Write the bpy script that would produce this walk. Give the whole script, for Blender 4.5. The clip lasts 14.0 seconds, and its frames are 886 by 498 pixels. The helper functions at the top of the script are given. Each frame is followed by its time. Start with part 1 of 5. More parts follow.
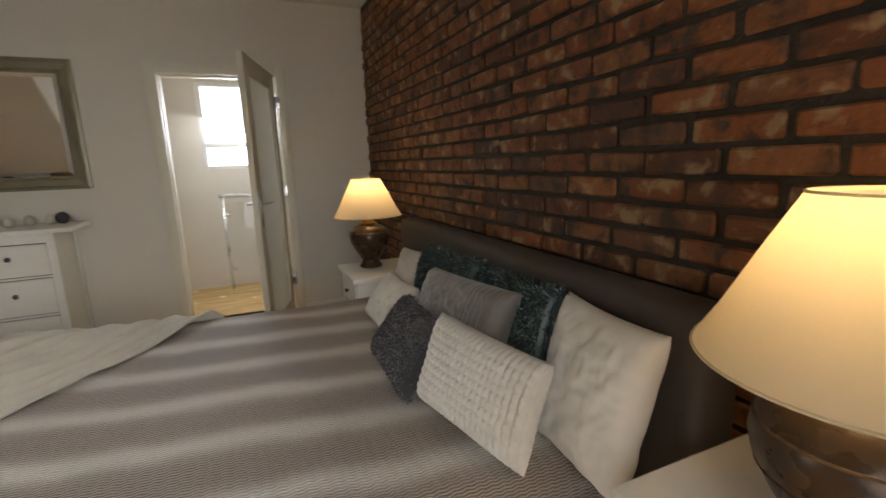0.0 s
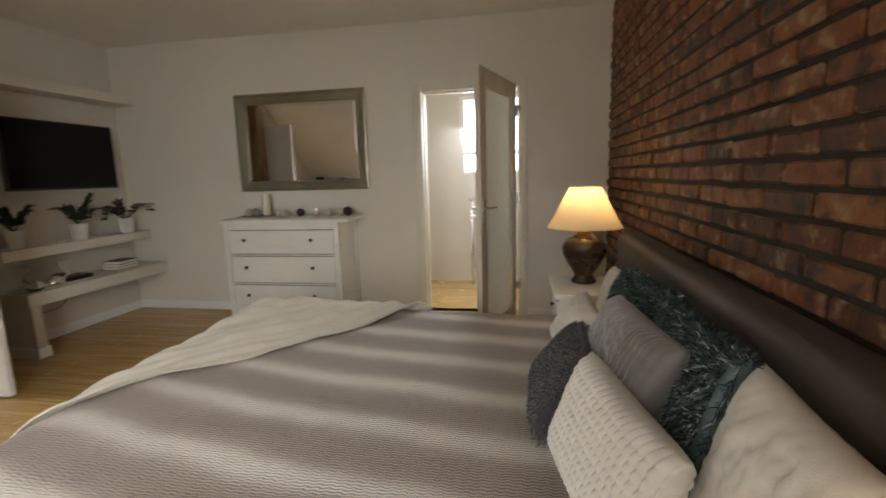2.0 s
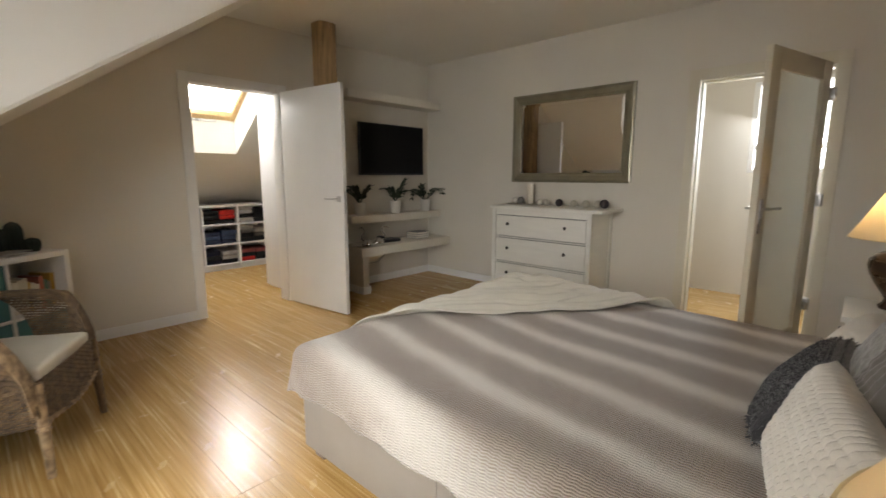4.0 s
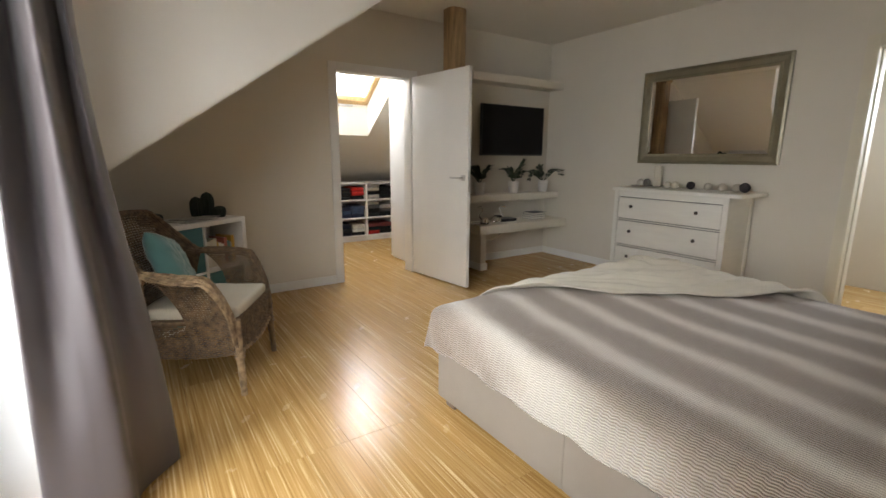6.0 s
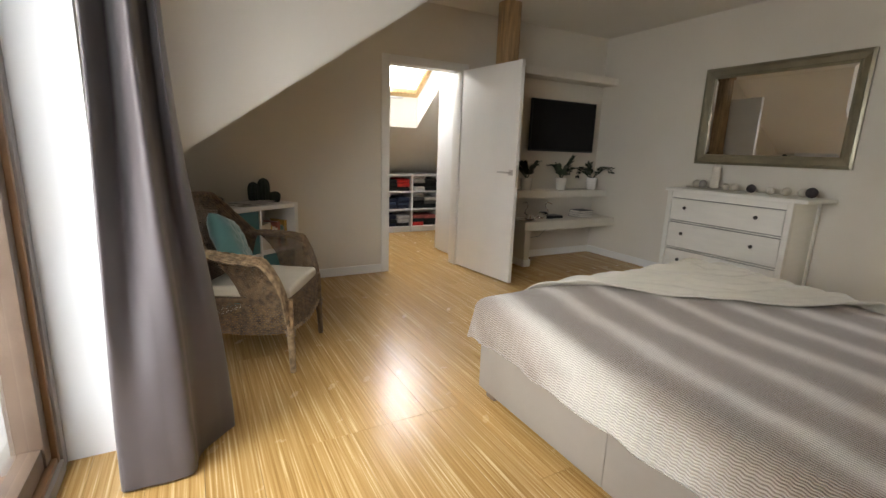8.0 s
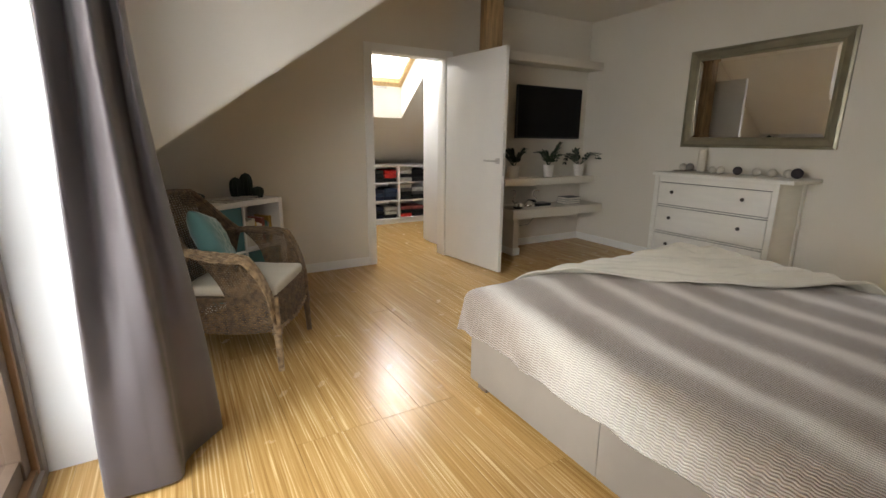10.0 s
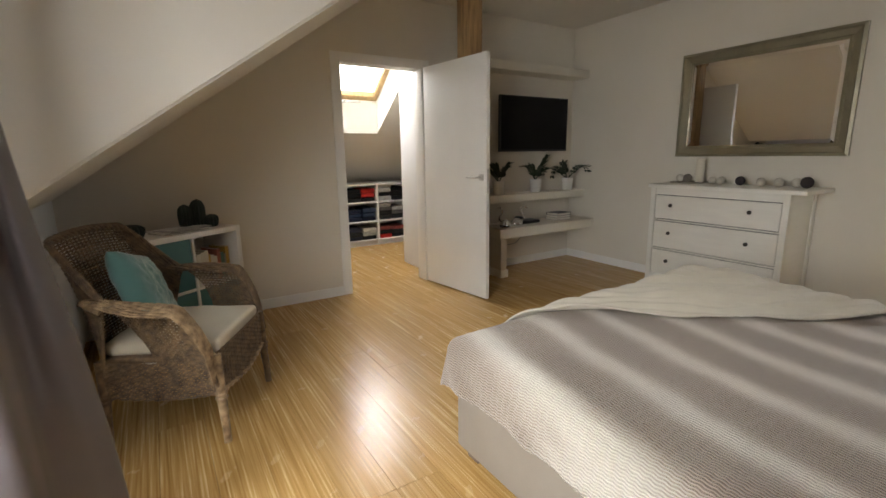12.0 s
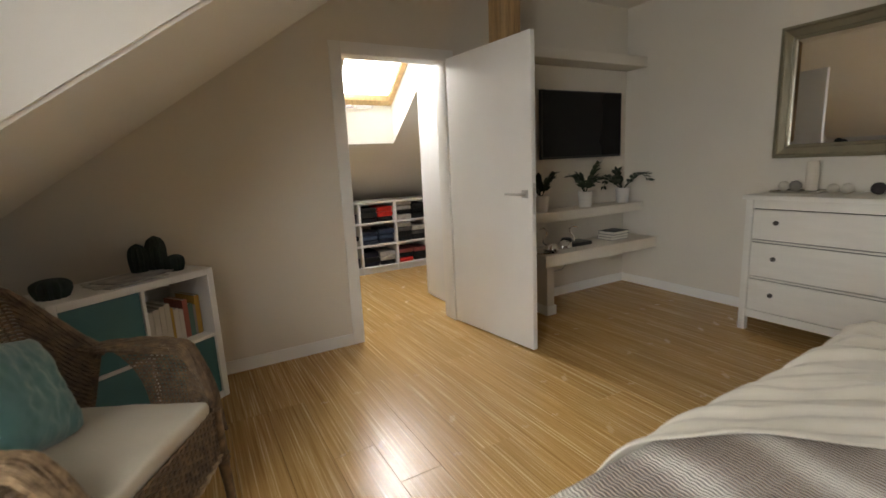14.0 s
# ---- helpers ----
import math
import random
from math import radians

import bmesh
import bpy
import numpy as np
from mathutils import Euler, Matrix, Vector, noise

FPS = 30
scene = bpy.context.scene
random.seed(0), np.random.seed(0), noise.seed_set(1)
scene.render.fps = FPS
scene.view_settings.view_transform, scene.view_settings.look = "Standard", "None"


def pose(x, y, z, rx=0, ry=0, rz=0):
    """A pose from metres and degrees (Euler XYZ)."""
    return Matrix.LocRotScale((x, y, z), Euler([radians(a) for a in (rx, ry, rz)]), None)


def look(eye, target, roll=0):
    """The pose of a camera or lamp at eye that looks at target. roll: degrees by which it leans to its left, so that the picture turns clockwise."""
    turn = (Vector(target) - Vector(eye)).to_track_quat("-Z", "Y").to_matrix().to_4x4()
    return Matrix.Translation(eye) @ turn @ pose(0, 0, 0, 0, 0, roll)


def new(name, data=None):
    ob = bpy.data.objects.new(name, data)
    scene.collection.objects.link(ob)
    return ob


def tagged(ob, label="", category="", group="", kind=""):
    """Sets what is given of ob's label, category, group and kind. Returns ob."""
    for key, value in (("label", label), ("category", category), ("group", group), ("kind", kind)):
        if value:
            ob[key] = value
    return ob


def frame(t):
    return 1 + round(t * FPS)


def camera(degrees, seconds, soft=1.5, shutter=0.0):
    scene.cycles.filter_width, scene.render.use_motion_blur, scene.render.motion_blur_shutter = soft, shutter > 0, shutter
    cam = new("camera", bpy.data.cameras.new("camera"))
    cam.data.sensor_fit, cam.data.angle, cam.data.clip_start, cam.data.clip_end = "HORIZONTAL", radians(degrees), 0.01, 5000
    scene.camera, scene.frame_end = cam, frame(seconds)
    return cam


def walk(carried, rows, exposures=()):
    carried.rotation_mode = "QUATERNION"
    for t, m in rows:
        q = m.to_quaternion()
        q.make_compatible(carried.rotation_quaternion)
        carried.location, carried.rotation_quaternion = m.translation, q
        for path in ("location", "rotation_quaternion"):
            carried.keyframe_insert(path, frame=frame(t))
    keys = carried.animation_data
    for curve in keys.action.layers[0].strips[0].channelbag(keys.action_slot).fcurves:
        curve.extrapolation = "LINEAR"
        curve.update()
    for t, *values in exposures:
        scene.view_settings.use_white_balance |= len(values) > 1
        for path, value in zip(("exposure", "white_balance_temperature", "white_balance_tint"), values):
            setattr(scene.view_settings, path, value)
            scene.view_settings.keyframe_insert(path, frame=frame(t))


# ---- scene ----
cam = camera(88.5, 14.0, shutter=0.5)
PATH = [
    (0, (1.234, 1.033, 1.309), (2.005, 2.838, 0.928), -2.0),
    (0.5, (1.356, 1.06, 1.308), (1.853, 2.962, 0.938), -2.8),
    (1, (1.458, 1.101, 1.299), (1.636, 3.063, 0.952), -3.4),
    (1.5, (1.545, 1.133, 1.298), (1.473, 3.104, 0.97), -2.6),
    (2, (1.609, 1.122, 1.305), (1.258, 3.065, 0.984), -1.6),
    (2.5, (1.644, 1.065, 1.303), (1.019, 2.937, 0.979), -0.8),
    (3, (1.717, 1.021, 1.285), (0.779, 2.76, 0.974), -0.0),
    (3.5, (1.735, 0.968, 1.268), (0.563, 2.56, 0.964), 0.1),
    (4, (1.803, 0.922, 1.263), (0.463, 2.372, 0.945), 0.1),
    (4.2, (1.807, 0.889, 1.256), (0.424, 2.298, 0.933), 0.0),
    (6.5, (1.846, 0.695, 1.251), (0.176, 1.718, 0.845), 0.4),
    (7, (1.846, 0.676, 1.238), (0.145, 1.648, 0.835), 0.6),
    (7.5, (1.848, 0.669, 1.24), (0.142, 1.628, 0.83), 1.4),
    (8, (1.845, 0.669, 1.241), (0.133, 1.612, 0.817), 2.0),
    (10.5, (1.79, 0.733, 1.244), (0.119, 1.727, 0.775), 0.0),
    (11, (1.722, 0.797, 1.245), (0.06, 1.809, 0.784), -0.4),
    (11.5, (1.62, 0.864, 1.233), (-0.056, 1.866, 0.8), -0.9),
    (12, (1.48, 0.946, 1.252), (-0.182, 1.982, 0.845), -0.9),
    (12.5, (1.312, 1.019, 1.265), (-0.34, 2.074, 0.869), -1.2),
    (13, (1.111, 1.144, 1.267), (-0.561, 2.168, 0.876), -2.0),
    (13.5, (0.912, 1.249, 1.272), (-0.786, 2.233, 0.888), -2.6),
    (14, (0.701, 1.355, 1.275), (-1.019, 2.309, 0.908), -2.8),
]
walk(cam, [(t, look(eye, target, roll)) for t, eye, target, roll in PATH], [(0.0, -0.3, 7700, 16), (1.5, -0.08, 7900, 16), (2.0, -0.03, 7900, 16), (3.0, 0.04, 7700, 15), (4.0, 0.05, 7700, 15), (7.0, 0.02, 7450, 15), (11.0, -0.02, 7650, 15), (14.0, -0.05, 7750, 15)])

# ---- world and light ----
world = bpy.data.worlds.new("sky")
scene.world = world
world.use_nodes = True
wn = world.node_tree
sky = wn.nodes.new("ShaderNodeTexSky")
sky.sky_type, sky.sun_disc = "NISHITA", False
sky.sun_elevation, sky.sun_rotation = radians(42), radians(200)
wn.nodes["Background"].inputs["Strength"].default_value = 0.15
wn.links.new(sky.outputs["Color"], wn.nodes["Background"].inputs["Color"])


def lamp_object(name, kind, energy, colour, matrix, **settings):
    data = bpy.data.lights.new(name, kind)
    data.energy, data.color = energy, colour
    for key, value in settings.items():
        if key == "angle":
            data.angle = value
        elif key == "size":
            data.size = value
        elif key == "size_y":
            data.shape, data.size_y = "RECTANGLE", value
        elif key == "spread":
            data.spread = value
        elif key == "radius":
            data.shadow_soft_size = value
    ob = new(name, data)
    ob.matrix_world = matrix
    return ob


lamp_object("sun", "SUN", 1.5, (0.92, 0.96, 1.0), look((6, -10, 10), (0, 0, 0)), angle=radians(20))
lamp_object("terrace_daylight", "AREA", 66, (0.78, 0.895, 1.0), look((0.95, -0.42, 1.5), (-0.25, 0.9, 0.1)), size=1.45, size_y=2.1, spread=radians(130))
lamp_object("skylight_daylight", "AREA", 28, (0.80, 0.905, 1.0), look((-3.6, 2.98, 2.36), (-2.7, 2.9, 0.7)), size=0.5, size_y=0.9, spread=radians(170))
lamp_object("hall_daylight", "AREA", 50, (0.68, 0.82, 1.0), look((1.3, 6.53, 1.8), (0.9, 5.0, 0.6)), size=0.8, size_y=0.8)

# ---- materials ----
def mat(name, colour, rough=0.6, var=0.12, scale=6.0, bump=0.08, bscale=90.0, metal=0.0, stretch=(1, 1, 1), second=None, sheen=0.0):
    m = bpy.data.materials.new(name)
    m.use_nodes = True
    n, l = m.node_tree.nodes, m.node_tree.links
    b = n["Principled BSDF"]
    co = n.new("ShaderNodeTexCoord")
    mp = n.new("ShaderNodeMapping")
    mp.inputs["Scale"].default_value = stretch
    l.new(co.outputs["Object"], mp.inputs["Vector"])
    big = n.new("ShaderNodeTexNoise")
    big.inputs["Scale"].default_value, big.inputs["Detail"].default_value = scale, 6
    l.new(mp.outputs[0], big.inputs["Vector"])
    ramp = n.new("ShaderNodeValToRGB")
    c = Vector(colour)
    d = Vector(second) if second else c * (1 - var)
    ramp.color_ramp.elements[0].color = (*d, 1)
    ramp.color_ramp.elements[1].color = (*[min(1, v) for v in (c * (1 + var * 0.5))], 1)
    ramp.color_ramp.elements[0].position, ramp.color_ramp.elements[1].position = 0.32, 0.68
    l.new(big.outputs["Fac"], ramp.inputs[0])
    l.new(ramp.outputs[0], b.inputs["Base Color"])
    fine = n.new("ShaderNodeTexNoise")
    fine.inputs["Scale"].default_value, fine.inputs["Detail"].default_value = bscale, 4
    l.new(mp.outputs[0], fine.inputs["Vector"])
    bp = n.new("ShaderNodeBump")
    bp.inputs["Strength"].default_value, bp.inputs["Distance"].default_value = bump, 0.01
    l.new(fine.outputs["Fac"], bp.inputs["Height"])
    l.new(bp.outputs[0], b.inputs["Normal"])
    mr = n.new("ShaderNodeMapRange")
    mr.inputs["To Min"].default_value, mr.inputs["To Max"].default_value = max(0.02, rough - 0.08), min(1, rough + 0.08)
    l.new(big.outputs["Fac"], mr.inputs["Value"])
    l.new(mr.outputs[0], b.inputs["Roughness"])
    b.inputs["Metallic"].default_value = metal
    if sheen:
        b.inputs["Sheen Weight"].default_value = sheen
    return m


def plank_material():
    m = mat("bamboo_floor", (0.5, 0.31, 0.12), 0.25, bump=0.03, bscale=200)
    n, l = m.node_tree.nodes, m.node_tree.links
    b = n["Principled BSDF"]
    co, info = n.new("ShaderNodeTexCoord"), n.new("ShaderNodeObjectInfo")
    off = n.new("ShaderNodeVectorMath")
    off.operation = "MULTIPLY_ADD"
    l.new(info.outputs["Random"], off.inputs[0])
    off.inputs[1].default_value = (37, 53, 11)
    l.new(co.outputs["Object"], off.inputs[2])
    mp = n.new("ShaderNodeMapping")
    mp.inputs["Scale"].default_value = (1.5, 105, 1)
    l.new(off.outputs[0], mp.inputs["Vector"])
    t = n.new("ShaderNodeTexNoise")
    t.inputs["Scale"].default_value, t.inputs["Detail"].default_value, t.inputs["Roughness"].default_value = 1.0, 3, 0.6
    l.new(mp.outputs[0], t.inputs["Vector"])
    r = n.new("ShaderNodeValToRGB")
    for pos, col in ((0.30, (0.33, 0.178, 0.056)), (0.46, (0.45, 0.262, 0.09)), (0.57, (0.52, 0.322, 0.124)), (0.72, (0.76, 0.575, 0.33))):
        e = r.color_ramp.elements.new(pos)
        e.color = (*col, 1)
    r.color_ramp.elements.remove(r.color_ramp.elements[0])
    r.color_ramp.elements.remove(r.color_ramp.elements[-1])
    l.new(t.outputs["Fac"], r.inputs[0])
    hs = n.new("ShaderNodeHueSaturation")
    mv = n.new("ShaderNodeMapRange")
    mv.inputs["To Min"].default_value, mv.inputs["To Max"].default_value = 0.94, 1.06
    l.new(info.outputs["Random"], mv.inputs["Value"])
    l.new(mv.outputs[0], hs.inputs["Value"])
    l.new(r.outputs[0], hs.inputs["Color"])
    l.new(hs.outputs[0], b.inputs["Base Color"])
    return m


def brick_material(name, island):
    m = bpy.data.materials.new(name)
    m.use_nodes = True
    n, l = m.node_tree.nodes, m.node_tree.links
    b = n["Principled BSDF"]
    src = n.new("ShaderNodeNewGeometry").outputs["Random Per Island"] if island else n.new("ShaderNodeObjectInfo").outputs["Random"]
    co = n.new("ShaderNodeNewGeometry").outputs["Position"]
    r = n.new("ShaderNodeValToRGB")
    cols = ((0.0, (0.075, 0.029, 0.014)), (0.25, (0.185, 0.058, 0.018)), (0.5, (0.235, 0.08, 0.024)), (0.75, (0.125, 0.056, 0.029)), (1.0, (0.27, 0.105, 0.034)))
    for pos, col in cols[1:-1]:
        r.color_ramp.elements.new(pos).color = (*col, 1)
    r.color_ramp.elements[0].color, r.color_ramp.elements[-1].color = (*cols[0][1], 1), (*cols[-1][1], 1)
    l.new(src, r.inputs[0])
    off = n.new("ShaderNodeVectorMath")
    off.operation = "MULTIPLY_ADD"
    l.new(src, off.inputs[0])
    off.inputs[1].default_value = (31, 17, 43)
    l.new(co, off.inputs[2])
    blotch = n.new("ShaderNodeTexNoise")
    blotch.inputs["Scale"].default_value, blotch.inputs["Detail"].default_value, blotch.inputs["Distortion"].default_value = 13, 7, 0.25
    l.new(off.outputs[0], blotch.inputs["Vector"])
    def layer(prev, colour, lo, hi, amount):
        k = n.new("ShaderNodeMapRange")
        k.inputs["From Min"].default_value, k.inputs["From Max"].default_value, k.inputs["To Max"].default_value = lo, hi, amount
        l.new(blotch.outputs["Fac"], k.inputs["Value"])
        x = n.new("ShaderNodeMix")
        x.data_type = "RGBA"
        l.new(k.outputs[0], x.inputs["Factor"])
        l.new(prev, x.inputs["A"])
        x.inputs["B"].default_value = (*colour, 1)
        return x.outputs["Result"]
    c = layer(r.outputs[0], (0.035, 0.024, 0.018), 0.48, 0.36, 0.9)
    c = layer(c, (0.34, 0.225, 0.12), 0.56, 0.66, 0.9)
    l.new(c, b.inputs["Base Color"])
    fine = n.new("ShaderNodeTexNoise")
    fine.inputs["Scale"].default_value, fine.inputs["Detail"].default_value = 45, 8
    l.new(off.outputs[0], fine.inputs["Vector"])
    bp = n.new("ShaderNodeBump")
    bp.inputs["Strength"].default_value, bp.inputs["Distance"].default_value = 0.55, 0.012
    l.new(fine.outputs["Fac"], bp.inputs["Height"])
    l.new(bp.outputs[0], b.inputs["Normal"])
    b.inputs["Roughness"].default_value = 0.62
    return m


def glass_material(name, rough=0.0, colour=(1, 1, 1)):
    m = bpy.data.materials.new(name)
    m.use_nodes = True
    b = m.node_tree.nodes["Principled BSDF"]
    b.inputs["Transmission Weight"].default_value, b.inputs["Roughness"].default_value = 1.0, rough
    b.inputs["Base Color"].default_value, b.inputs["IOR"].default_value = (*colour, 1), 1.45
    return m


def emitter(name, colour, strength):
    m = bpy.data.materials.new(name)
    m.use_nodes = True
    b = m.node_tree.nodes["Principled BSDF"]
    b.inputs["Base Color"].default_value = (*colour, 1)
    b.inputs["Emission Color"].default_value, b.inputs["Emission Strength"].default_value = (*colour, 1), strength
    return m


WALL = mat("wall_paint", (0.70, 0.652, 0.57), 0.85, 0.03, 1.5, 0.05, 160)
REVEAL = mat("white_reveal_paint", (0.77, 0.775, 0.775), 0.8, 0.03, 1.5, 0.05, 160)
CEIL = mat("ceiling_paint", (0.75, 0.71, 0.64), 0.9, 0.03, 1.5, 0.04, 160)
WHITE = mat("white_lacquer", (0.80, 0.79, 0.76), 0.38, 0.03, 3, 0.02, 60)
WHITE_WOOD = mat("white_painted_wood", (0.78, 0.76, 0.70), 0.45, 0.04, 4, 0.05, 60, stretch=(1, 1, 6))
CREAM_FRAME = mat("cream_door_frame", (0.70, 0.65, 0.53), 0.5, 0.04, 4, 0.03, 60)
OAK_LIGHT = mat("pale_oak", (0.56, 0.42, 0.26), 0.5, 0.2, 6, 0.08, 50, stretch=(8, 8, 1))
PINE = mat("pine", (0.62, 0.42, 0.2), 0.45, 0.2, 6, 0.06, 40, stretch=(6, 6, 1))
TIMBER = mat("old_timber", (0.36, 0.23, 0.11), 0.6, 0.45, 5, 0.3, 30, stretch=(7, 7, 0.8))
SILL_WOOD = mat("stained_window_wood", (0.15, 0.10, 0.07), 0.45, 0.2, 6, 0.06, 60)
GREY_FRAME = mat("grey_window_frame", (0.22, 0.19, 0.17), 0.4, 0.1, 6, 0.03, 60)
MORTAR = mat("dark_mortar", (0.042, 0.034, 0.027), 0.9, 0.3, 25, 0.6, 90)
STEEL = mat("brushed_steel", (0.55, 0.54, 0.52), 0.28, 0.05, 8, 0.02, 80, metal=1.0)
SILVER = mat("silver", (0.75, 0.74, 0.72), 0.16, 0.05, 8, 0.02, 80, metal=1.0)
DARK_KNOB = mat("dark_metal_knob", (0.09, 0.085, 0.08), 0.35, 0.1, 8, 0.02, 80, metal=0.8)
CHAMPAGNE = mat("champagne_frame", (0.29, 0.26, 0.185), 0.36, 0.12, 7, 0.06, 70, metal=0.55)
LEATHER = mat("dark_brown_leather", (0.075, 0.058, 0.047), 0.5, 0.15, 9, 0.18, 240)
TAUPE = mat("taupe_upholstery", (0.27, 0.235, 0.20), 0.75, 0.07, 5, 0.12, 260)
BLACK = mat("black_plastic", (0.012, 0.012, 0.013), 0.3, 0.1, 8, 0.02, 80)
SCREEN = mat("dark_screen", (0.008, 0.008, 0.009), 0.16, 0.05, 3, 0.0, 80)
CREAM_CLOTH = mat("cream_throw_cloth", (0.66, 0.61, 0.51), 0.85, 0.05, 8, 0.3, 420, sheen=0.2)
FLOOR = plank_material()
BRICK, BRICK_REST = brick_material("old_brick", False), brick_material("old_brick_joined", True)
GLASS, FROST = glass_material("clear_glass"), mat("frosted_glass", (0.84, 0.84, 0.77), 0.4, 0.02, 4, 0.02, 200)
MIRROR = mat("mirror_silver", (0.9, 0.9, 0.9), 0.0, 0.0, 3, 0.0, 80, metal=1.0)
MIRROR.node_tree.nodes["Principled BSDF"].inputs["Roughness"].default_value = 0.0
fn_, fl_ = FROST.node_tree.nodes, FROST.node_tree.links
through_light, pane_mix = fn_.new("ShaderNodeBsdfTranslucent"), fn_.new("ShaderNodeMixShader")
through_light.inputs["Color"].default_value = (0.92, 0.92, 0.86, 1)
pane_mix.inputs[0].default_value = 0.45
fl_.new(fn_["Principled BSDF"].outputs[0], pane_mix.inputs[1])
fl_.new(through_light.outputs[0], pane_mix.inputs[2])
fl_.new(pane_mix.outputs[0], fn_["Material Output"].inputs["Surface"])
SCREEN.node_tree.nodes["Principled BSDF"].inputs["Specular IOR Level"].default_value = 0.18
for lk in list(MIRROR.node_tree.links):
    if lk.to_socket.name in ("Roughness", "Normal"):
        MIRROR.node_tree.links.remove(lk)


# ---- builders ----
def bm_box(bm, a, b, bevel=0.0, seg=2):
    """A box from corner a to corner b, its edges rounded by bevel."""
    lo, hi = Vector([min(p, q) for p, q in zip(a, b)]), Vector([max(p, q) for p, q in zip(a, b)])
    made = bmesh.ops.create_cube(bm, size=1.0)["verts"]
    bmesh.ops.scale(bm, vec=hi - lo, verts=made)
    bmesh.ops.translate(bm, vec=(lo + hi) / 2, verts=made)
    if bevel > 0:
        edges = {e for v in made for e in v.link_edges}
        bmesh.ops.bevel(bm, geom=list(edges), offset=bevel, segments=seg, profile=0.6, affect="EDGES")


def boxes(*items, bevel=0.004):
    bm = bmesh.new()
    for a, b in items:
        bm_box(bm, a, b, bevel)
    return bm


def lathe(profile, steps=40, centre=(0, 0, 0)):
    bm = bmesh.new()
    rings = []
    for r, z in profile:
        rings.append([bm.verts.new((centre[0] + r * math.cos(2 * math.pi * i / steps), centre[1] + r * math.sin(2 * math.pi * i / steps), centre[2] + z)) for i in range(steps)])
    for a, b in zip(rings, rings[1:]):
        for i in range(steps):
            bm.faces.new((a[i], a[(i + 1) % steps], b[(i + 1) % steps], b[i]))
    for ring, flip in ((rings[0], True), (rings[-1], False)):
        if (ring[0].co - ring[steps // 2].co).length > 0.002:
            bm.faces.new(ring[::-1] if flip else ring)
    return bm


def tube(bm, pts, radius, sides=8):
    pts = [Vector(p) for p in pts]
    rings = []
    for i, p in enumerate(pts):
        d = (pts[min(i + 1, len(pts) - 1)] - pts[max(i - 1, 0)]).normalized()
        up = Vector((0, 0, 1)) if abs(d.z) < 0.9 else Vector((1, 0, 0))
        a = d.cross(up).normalized()
        b = d.cross(a)
        r = radius[i] if isinstance(radius, (list, tuple)) else radius
        rings.append([bm.verts.new(p + (a * math.cos(2 * math.pi * k / sides) + b * math.sin(2 * math.pi * k / sides)) * r) for k in range(sides)])
    for u, v in zip(rings, rings[1:]):
        for k in range(sides):
            bm.faces.new((u[k], u[(k + 1) % sides], v[(k + 1) % sides], v[k]))
    bm.faces.new(rings[0][::-1])
    bm.faces.new(rings[-1])


def grid_mesh(bm, fn, nu, nv):
    rows = [[bm.verts.new(fn(i / nu, j / nv)) for j in range(nv + 1)] for i in range(nu + 1)]
    for i in range(nu):
        for j in range(nv):
            bm.faces.new((rows[i][j], rows[i + 1][j], rows[i + 1][j + 1], rows[i][j + 1]))
    return rows


def mesh_object(name, bm, material, smooth=True):
    bmesh.ops.recalc_face_normals(bm, faces=bm.faces)
    data = bpy.data.meshes.new(name)
    bm.to_mesh(data)
    bm.free()
    for p in data.polygons:
        p.use_smooth = smooth
    if smooth:
        data.set_sharp_from_angle(angle=radians(38))
    data.materials.append(material)
    return new(name, data)


def part(name, bm, material, parent, label="", smooth=True):
    ob = mesh_object(name, bm, material, smooth)
    ob.parent = parent
    if label:
        tagged(ob, label)
    return ob


def structure(name, bm, material, label, category):
    return tagged(mesh_object(name, bm, material, False), label, category, kind="structure")


def thing(name, m, label, category, group=""):
    ob = new(name)
    ob.empty_display_size = 0.1
    ob.matrix_basis = m
    return tagged(ob, label, category, group)


def solidify(ob, t, offset=-1.0):
    md = ob.modifiers.new("thickness", "SOLIDIFY")
    md.thickness, md.offset = t, offset
    return ob


# ---- the large structure ----
W, E, N, S, TOP = -2.42, 2.31, 5.2, 0.355, 2.62
CH = -0.88


def slope_z(y):
    return 0.745 + 0.69 * y


S_TOP = (TOP - 0.745) / 0.69

sub = structure("floor", boxes(((-5.2, -0.1, -0.2), (2.6, 8.4, -0.016)), bevel=0), mat("screed", (0.2, 0.18, 0.15), 0.9), "honey-coloured strip bamboo floor through all rooms", "floor")
structure("wall_north", boxes(((-2.55, N, 0), (0.705, N + 0.14, TOP)), ((1.57, N, 0), (2.6, N + 0.14, TOP)), ((0.705, N, 2.04), (1.57, N + 0.14, TOP)), bevel=0), WALL, "white painted wall with the hall doorway", "wall")
structure("wall_west", boxes(((W - 0.13, -0.1, 0), (W, 2.37, TOP)), ((W - 0.13, 3.17, 0), (W, N, TOP)), ((W - 0.13, 2.37, 2.035), (W, 3.17, TOP)), bevel=0), WALL, "white painted wall with the dressing room doorway", "wall")
wall_east = structure("wall_east", boxes(((E + 0.005, -0.1, 0), (2.6, N, TOP)), bevel=0), MORTAR, "exposed brick wall with dark recessed joints behind the bed", "wall")
